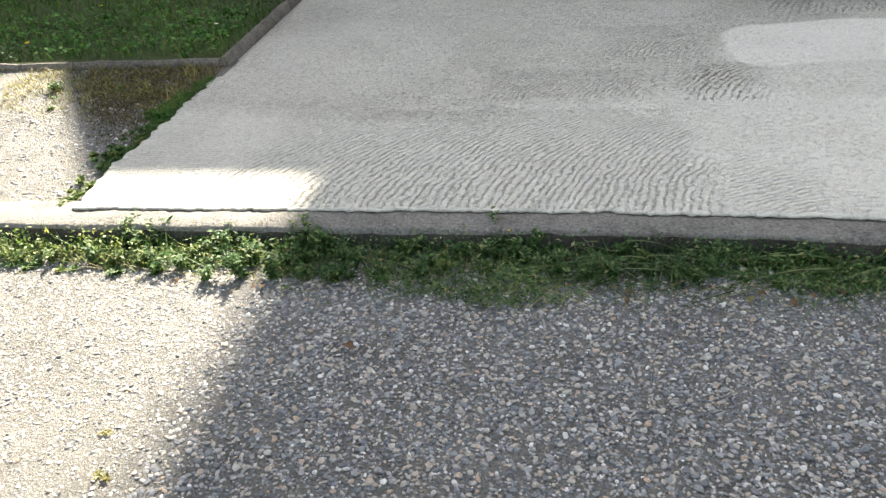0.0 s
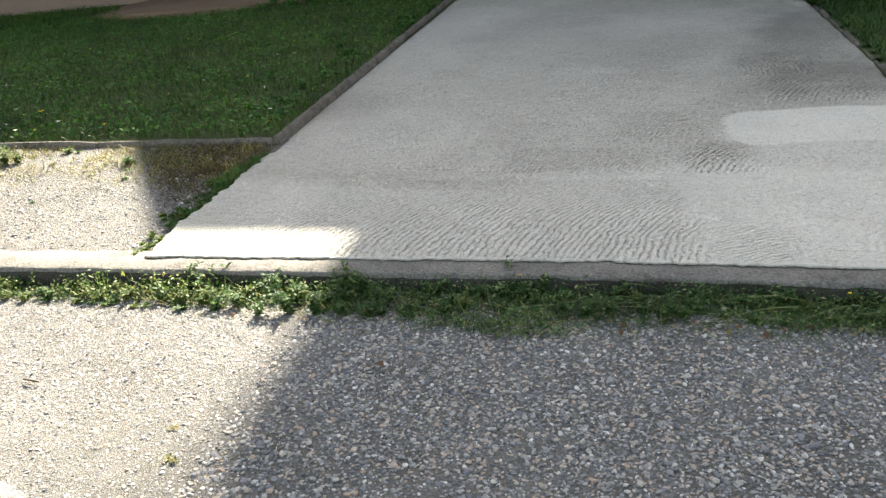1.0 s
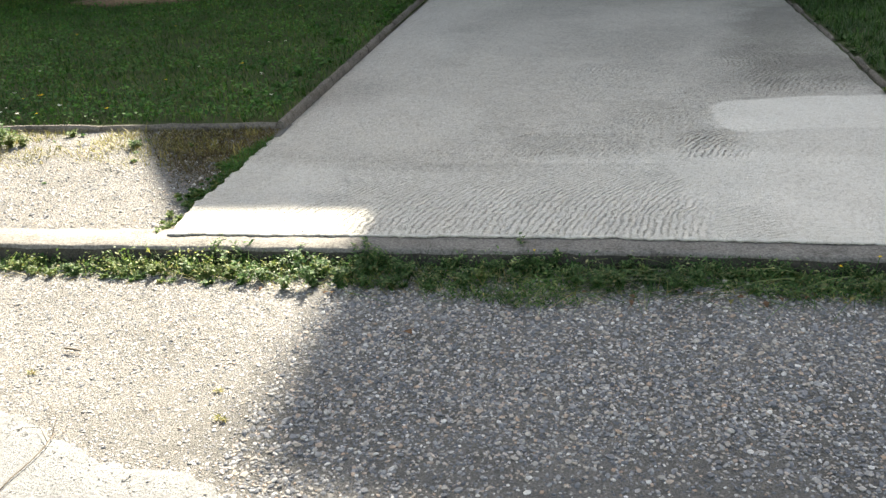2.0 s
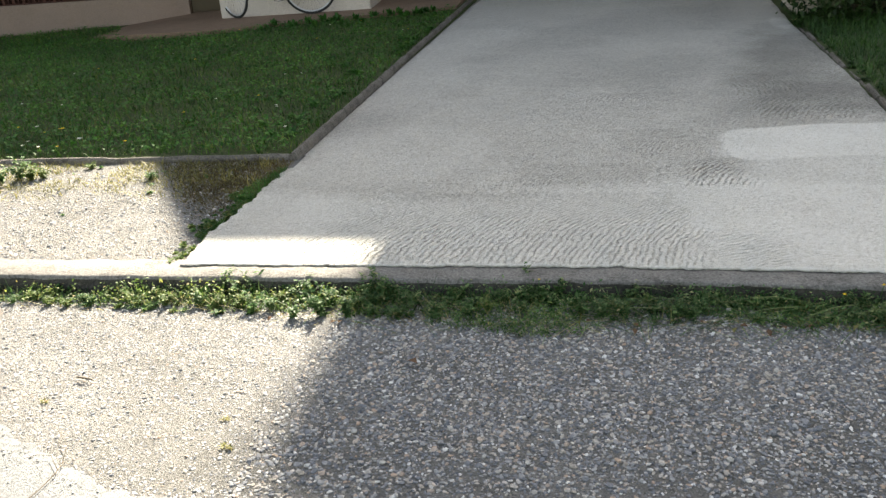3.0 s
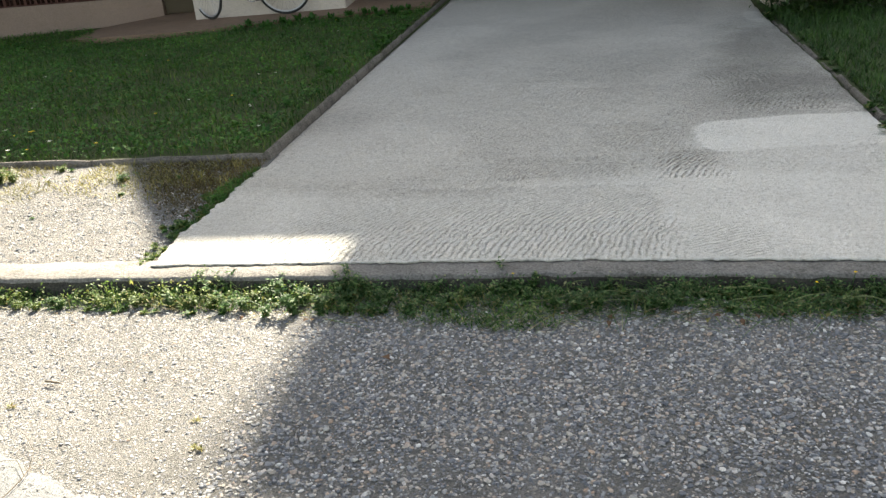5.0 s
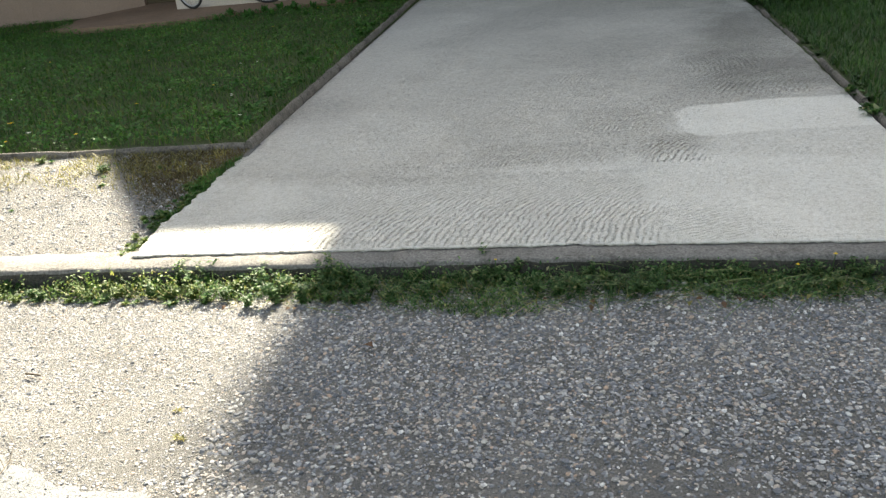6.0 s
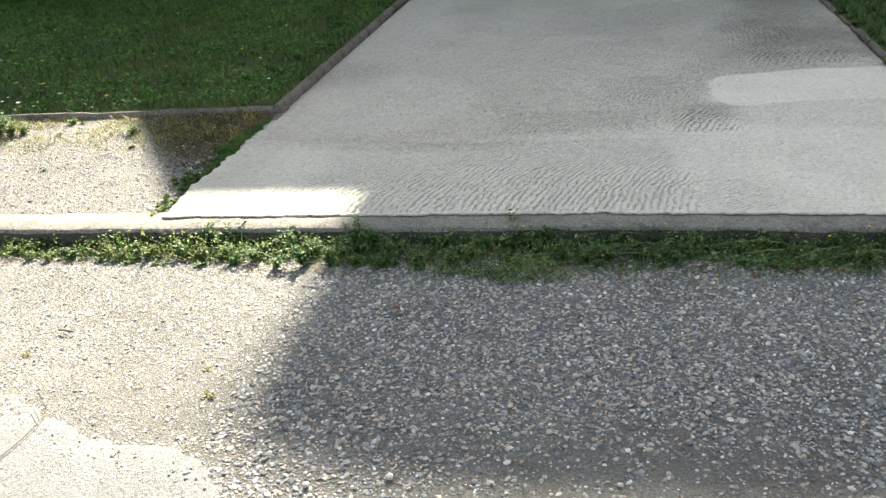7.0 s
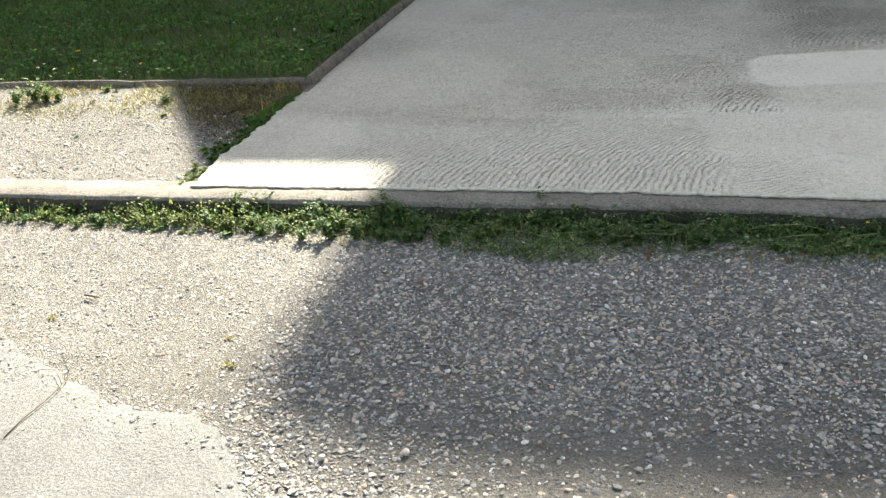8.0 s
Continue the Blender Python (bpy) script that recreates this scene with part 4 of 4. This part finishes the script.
for i in range(60):
    y = 2.30 + .85 * i / 60 + wr.uniform(-.02, .02)
    full = float(np.interp(y, [2.3, 2.42, 2.6, 2.68, 2.8, 2.92, 3.15], [.3, 1.0, .8, .5, 1.0, .7, .25]))
    rosette("edge_weed", float(drive_left(np.array([y]))[0]) - .01 - wr.uniform(.0, .13) * full, y, .066, int(40 + 90 * full), wr.uniform(.010, .017) * (.8 + .5 * full), 560 + i, label="low mat of green weed along the drive edge", group="weeds beside the drive", material=(CLOVER, SUNNY_WEED, WEED)[i % 3])
for i in range(9):
    rosette("edge_weed", -1.425 - .075 * wr.random() - .012 * i / 9, 2.04 + .22 * i / 9, .060, 70, wr.uniform(.016, .026), 740 + i, label="sunlit yellow-green weed at the tip of the drive", group="weeds beside the drive", material=SUNNY_WEED)
for i in range(22):
    rosette("edge_weed", wr.uniform(-3.6, -1.6), wr.uniform(2.98, 3.34), .075, 14, wr.uniform(.016, .032), 620 + i, (LEAF_V, LEAF_F) if i % 2 else (LONG_V, LONG_F), label="tiny yellow-green weed on gravel before the edging", group="weeds beside the drive", material=DRY if i % 3 else WEED)
for i, (x, y) in enumerate(((-.762, .956), (-.785, .965), (-.832, 1.088), (-1.43, 1.139), (.3, 1.70))):
    rosette("road_tuft", x, y, 0.0, 26, .018, 700 + i, (LONG_V, LONG_F), DRY, label="tiny grass tuft growing through the gravel", group="tufts on the gravel")
for i, y in enumerate((3.45, 3.55, 3.9, 7.25)):
    rosette("edge_weed", float(drive_right(np.array([y]))[0]) + .02, y, .08, 34, .06, 800 + i, label="dark green weed at the broken drive edge", group="weeds beside the drive")
for i in range(34):
    y = 3.3 + 4.2 * (i + wr.random()) / 34
    rosette("edge_weed", float(drive_right(np.array([y]))[0]) + wr.uniform(.03, .14), y, .07, 30, wr.uniform(.022, .045), 860 + i, label="dark green weed at the broken drive edge", group="weeds beside the drive", material=SIDE_GRASS)
for i in range(34):
    x, y = -1.56 - wr.uniform(0, .2), wr.uniform(3.6, 9.2)
    rosette("lawn_weed", x - wr.uniform(0, 1.2) * (i % 3 == 0), y, .09, 22, wr.uniform(.04, .075), 900 + i, label="broad-leaved weed in the lawn beside the edging", group="lawn weeds", material=CLOVER)
for i in range(26):
    x = wr.uniform(-3.6, -1.7)
    rosette("lawn_weed", x, float(np.interp(x, [-4.1, -2.7, -1.5], [8.4, 9.0, 9.4])) - wr.uniform(.02, .4), .10, 26, wr.uniform(.04, .08), 940 + i, label="tall weed at the end of the lawn by the porch", group="lawn weeds", material=CLOVER, up=1.1)


def flower(x, y, z, h, size, material, label, seed, petals=12):
    r = np.random.default_rng(seed)
    fl = tagged(new("flower"), label, "flower", "small flowers")
    fl.location = (x, y, z)
    part("stem", tube([(0, 0, 0), (.004, .003, h * .5), (.008, 0, h)], .0015, 5), WEED, fl)
    an = np.linspace(0, 6.28, petals, endpoint=False)
    part("petals", scatter("petals", LEAF_V, LEAF_F, np.tile([.008, 0, h], (petals, 1)), turn_matrices(an, r.uniform(.2, .6, petals), np.zeros(petals)), np.full((petals, 3), size), material, True), material, fl)
    return fl


for i, (x, y, h, s, m_) in enumerate(((-3.0, 3.75, .10, .022, YELLOW), (-2.97, 3.46, .07, .014, PETAL), (-2.79, 3.59, .08, .018, PETAL), (-1.6, 3.75, .08, .014, PETAL), (-3.1, 3.50, .07, .012, PETAL), (-2.88, 3.5, .06, .012, YELLOW),
                                       (-2.4, 4.6, .07, .012, PETAL), (-3.4, 3.9, .08, .014, YELLOW), (-2.2, 5.4, .07, .012, PETAL), (-1.9, 4.4, .06, .012, PETAL), (-3.3, 6.2, .08, .013, YELLOW), (-2.5, 7.1, .08, .013, YELLOW))):
    flower(x, y, .09, h, s, m_, "small yellow lawn flower" if m_ is YELLOW else "small white lawn flower", i)
fw = np.random.default_rng(29)
for i in range(26):
    x, y = fw.uniform(-4.6, -1.7), 3.5 + 5.0 * fw.random() ** 1.6
    flower(x, y, .09, fw.uniform(.05, .09), fw.uniform(.009, .015), (YELLOW, PETAL)[i % 2], "small yellow lawn flower" if i % 2 == 0 else "small white lawn flower", 100 + i, 8)
flower(.93, 1.83, 0, .06, .007, YELLOW, "small yellow flower at the foot of the kerb", 50)
flower(1.05, 1.86, 0, .08, .007, YELLOW, "small yellow flower at the foot of the kerb", 51)
flower(-.03, 1.88, 0, .08, .006, YELLOW, "small yellow flower at the foot of the kerb", 52)


# ---- gravel, grass ----
def stuff(name, me, label, category):
    return tagged(new(name, me), label, category, "", "stuff")


def stones_on(name, n, xr, yr, sizes, height, material, keep, seed, label, sub=1):
    r = np.random.default_rng(seed)
    x, y = r.uniform(*xr, n), r.uniform(*yr, n)
    k = keep(x, y, r)
    x, y = x[k], y[k]
    n = len(x)
    s = np.clip(r.lognormal(math.log(sizes[0]), sizes[1], n), sizes[2], sizes[3])
    s = s * np.where((x < -.7) & (y < 1.95), .72, 1.0)
    z = height(x, y) + s * np.where(x < -.6, r.uniform(-.22, .30, n), r.uniform(-.18, .40, n))
    meshes = []
    which = r.integers(0, 4, n)
    for q in range(4):
        vs, fs = ball(sub, seed + q, 0.35)
        w = which == q
        sz = np.stack([s[w] * r.uniform(.8, 1.25, w.sum()), s[w] * r.uniform(.65, 1.0, w.sum()), s[w] * r.uniform(.3, .55, w.sum())], -1)
        t = turn_matrices(r.uniform(0, 6.3, w.sum()), r.normal(0, .28, w.sum()), r.normal(0, .28, w.sum()))
        v = np.einsum("nij,nkj->nki", t, vs[None] * sz[:, None, :]) + np.stack([x[w], y[w], z[w]], -1)[:, None, :]
        meshes.append((v.reshape(-1, 3), (fs[None] + (np.arange(w.sum()) * len(vs))[:, None, None]).reshape(-1, 3)))
    off, vv, ff = 0, [], []
    for v, f in meshes:
        vv.append(v), ff.append(f + off)
        off += len(v)
    stuff(name, mesh_from(name, np.concatenate(vv), np.concatenate(ff), material, False), label, "gravel")


def thin_here(x, y):
    """Places where fine earth shows between the stones."""
    worn = np.exp(-(((x - .35) / .55) ** 2 + ((y - .62) / .26) ** 2)) + 0.55 * np.exp(-(((x + 1.0) / .5) ** 2 + ((y - .95) / .22) ** 2))
    return np.clip(worn * 1.25 + 0.6 * (fbm(x + 33, y + 33, 2.6, 121) - 0.55), 0, 1)


def on_verge(x, y, r):
    free = y > road_edge(x) - 0.04 * r.random(len(x))
    return free & (r.random(len(x)) > 0.86 * thin_here(x, y)) & (y < 1.90)


stones_on("gravel", 82000, (-2.45, 1.25), (.40, 1.9), (.0042, .40, .0022, .0098), verge_z, STONES, on_verge, 1100, "loose blue grey gravel with pale and brown stones")
stones_on("fine_gravel", 9000, (-2.5, 1.35), (.38, 1.9), (.0036, .3, .002, .006), verge_z, STONES, lambda x, y, r: (y > road_edge(x) - .12 * r.random(len(x)) ** 2) & (y < 1.9), 1200, "fine grit between the gravel stones")
stones_on("verge_gravel", 4000, (-8, 6), (.2, 1.9), (.009, .3, .005, .017), verge_z, STONES, lambda x, y, r: ((x < -2.4) | (x > 1.2)) & (y > road_edge(x)), 1250, "sparser gravel further along the verge")
stones_on("road_grit", 12000, (-2.6, .6), (-.2, 1.3), (.004, .35, .002, .009), lambda x, y: x * 0 + .006, STONES_PALE, lambda x, y, r: (y < road_edge(x) - .02) & (r.random(len(x)) < .22 + np.exp((y - road_edge(x)) / .12)), 1300, "scattered grit on the asphalt")
stones_on("bed_gravel", 17000, (-3.5, -1.40), (2.0, 3.36), (.0040, .42, .0025, .012), bed_z, STONES, lambda x, y, r: (r.random(len(x)) > .6 * np.clip((y - 2.8) / .3, 0, 1)) & (x < drive_left(y) - .01), 1400, "pale gravel on the strip behind the kerb")


def grass_on(name, n, xr, yr, hgt, wid, height, material, keep, seed, label, lean=(.1, .8)):
    r = np.random.default_rng(seed)
    x, y = r.uniform(*xr, n), r.uniform(*yr, n)
    k = keep(x, y, r)
    x, y = x[k], y[k]
    n = len(x)
    h = r.uniform(*hgt, n) * (0.7 + 0.7 * fbm(x + 20, y + 20, 2.5, seed))
    stuff(name, blade_mesh(name, np.stack([x, y, height(x, y) - .004], -1), h, r.uniform(*wid, n), r.uniform(*lean, n), r.uniform(0, 6.3, n), material), label, "grass")


def on_lawn(x, y, r):
    return (x < -1.448 - .014 * (y - 3.4)) & (y < np.interp(x, [-9, -6.7, -6.1, -5.6, -5.1, -4.1, -2.7, -1.5], [9.9, 10.05, 9.9, 9.0, 8.5, 8.5, 9.1, 9.5])) & (r.random(len(x)) < np.interp(y, [3.4, 6, 10], [1, .75, .5]))


grass_on("lawn_grass", 80000, (-8.4, -1.44), (3.43, 10.2), (.025, .06), (.004, .008), lawn_z, GRASS, on_lawn, 1500, "short green lawn grass in the shade")
r = np.random.default_rng(61)
n = 54000
x, y = r.uniform(-8, -1.52, n), r.uniform(3.44, 10.2, n)
k = on_lawn(x, y, r) & (fbm(x + 80, y + 80, 1.6, 131) + .16 * r.random(n) > 0.42)
x, y = x[k], y[k]
n = len(x)
s = r.uniform(.012, .032, n)
stuff("clover", scatter("clover", ROUND_V, ROUND_F, np.stack([x, y, lawn_z(x, y) + r.uniform(.015, .055, n)], -1), turn_matrices(r.uniform(0, 6.3, n), r.normal(0, .35, n), r.normal(0, .35, n)), np.stack([s, s, s], -1), CLOVER, True), "clover leaves mixed into the lawn", "grass")
grass_on("side_grass", 15000, (1.70, 3.0), (2.8, 8.0), (.03, .075), (.004, .009), lambda x, y: x * 0 + .075, SIDE_GRASS, lambda x, y, r: x > np.interp(y, [3.3, 5, 7.3], [1.70, 1.76, 1.81]), 1600, "grass beside the shrub, its shade put into the dark green")


def strip_edge(x):
    return np.interp(x, [-2.6, -1.9, -1.3, -.65, -.3, -.06, .2, .48, .97, 1.6], [1.82, 1.81, 1.79, 1.74, 1.66, 1.62, 1.65, 1.75, 1.71, 1.72])


def on_strip(x, y, r):
    return (y > strip_edge(x) + .05 * (fbm(x + 10, y + 10, 9, 141) - .5)) & (fbm(x + 44, y + 44, 7, 143) + .8 * (y - 1.80) > .36)


grass_on("kerb_grass", 9500, (-2.6, 1.6), (1.58, 1.90), (.012, .048), (.002, .0045), verge_z, WEED, on_strip, 1700, "ragged green grass along the foot of the kerb", (.2, 1.1))
# one cover in two leaf colours, lit and shaded, parted at the shade's edge
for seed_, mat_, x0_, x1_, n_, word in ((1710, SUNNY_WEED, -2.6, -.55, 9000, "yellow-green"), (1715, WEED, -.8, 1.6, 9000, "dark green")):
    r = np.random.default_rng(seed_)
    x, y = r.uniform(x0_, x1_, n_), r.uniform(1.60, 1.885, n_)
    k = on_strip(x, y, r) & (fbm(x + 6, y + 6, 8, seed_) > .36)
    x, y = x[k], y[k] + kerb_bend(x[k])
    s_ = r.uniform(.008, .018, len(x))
    stuff("ground_cover", scatter("ground_cover", LEAF_V, LEAF_F, np.stack([x, y, verge_z(x, y) + r.uniform(.002, 1, len(x)) * (.03 + .05 * np.clip((y - kerb_bend(x) - 1.78) / .1, 0, 1)) * (.4 + fbm(x, y, 6, 163))], -1), turn_matrices(r.uniform(0, 6.3, len(x)), r.normal(.2, .5, len(x)), r.normal(0, .5, len(x))), np.stack([s_, s_, s_], -1), mat_, True), "low " + word + " small-leaved cover by the kerb, tinted for its sun and shade", "weed")
grass_on("tall_kerb_grass", 1500, (-2.6, 1.6), (1.845, 1.897), (.035, .085), (.002, .005), verge_z, WEED, lambda x, y, r: fbm(x + 14, y + 14, 6, 147) > .38, 1720, "taller grass pressed against the kerb", (.3, 1.2))
grass_on("long_grass", 1500, (-1.9, 1.15), (1.72, 1.89), (.06, .14), (.002, .0045), verge_z, WEED, lambda x, y, r: r.random(len(x)) < np.interp(x, [-1.9, -.7, -.2, .1, .7, 1.1], [.0, .06, .3, 1, 1, .6]), 1750, "long flattened grass blades by the kerb", (1.0, 1.4))
def on_drive_edge(x, y, r):
    reach = np.interp(y, [2.3, 2.42, 2.6, 2.68, 2.8, 2.95, 3.2], [.02, .10, .08, .05, .13, .09, .03])
    gap = drive_left(y) - x
    return (gap > .004) & (gap < reach * (.5 + .8 * fbm(x + 3, y + 8, 9, 161)))


grass_on("drive_edge_grass", 14000, (-1.60, -1.36), (2.28, 3.22), (.012, .034), (.0015, .0035), lambda x, y: bed_z(x, y), CLOVER, on_drive_edge, 1770, "short soft grass along the broken drive edge", (.2, 1.2))
grass_on("dry_kerb_grass", 900, (-2.4, 1.5), (1.66, 1.86), (.02, .06), (.002, .004), verge_z, DRY, lambda x, y, r: y > strip_edge(x) - .03, 1800, "dry straw among the kerb grass", (.5, 1.4))
grass_on("dry_bed_grass", 9000, (-3.8, -1.5), (2.7, 3.37), (.015, .05), (.002, .005), bed_z, DRY, lambda x, y, r: (r.random(len(x)) < np.clip((y - 2.75) / .4, 0, 1)) & (fbm(x + 22, y + 22, 7, 151) > .45), 1900, "dry yellow grass in front of the lawn edging", (.3, 1.3))
# moss cut along the shade's edge; its thick dark cover also deepens that shade
grass_on("bed_shade_moss", 30000, (-2.5, -1.42), (2.5, 3.37), (.010, .024), (.003, .007), bed_z, MOSS, lambda x, y, r: (r.random(len(x)) < np.clip((y - 2.45) / .6, 0, 1)) & (x > -2.20 + .66 * (3.37 - y) + .12 * r.random(len(x))) & (fbm(x + 27, y + 27, 4, 155) + .35 * np.clip((x + 2.15) * 2, -1, 0.4) > .38), 1950, "brown moss deepening the shade on the gravel before the edging", (.3, 1.3))
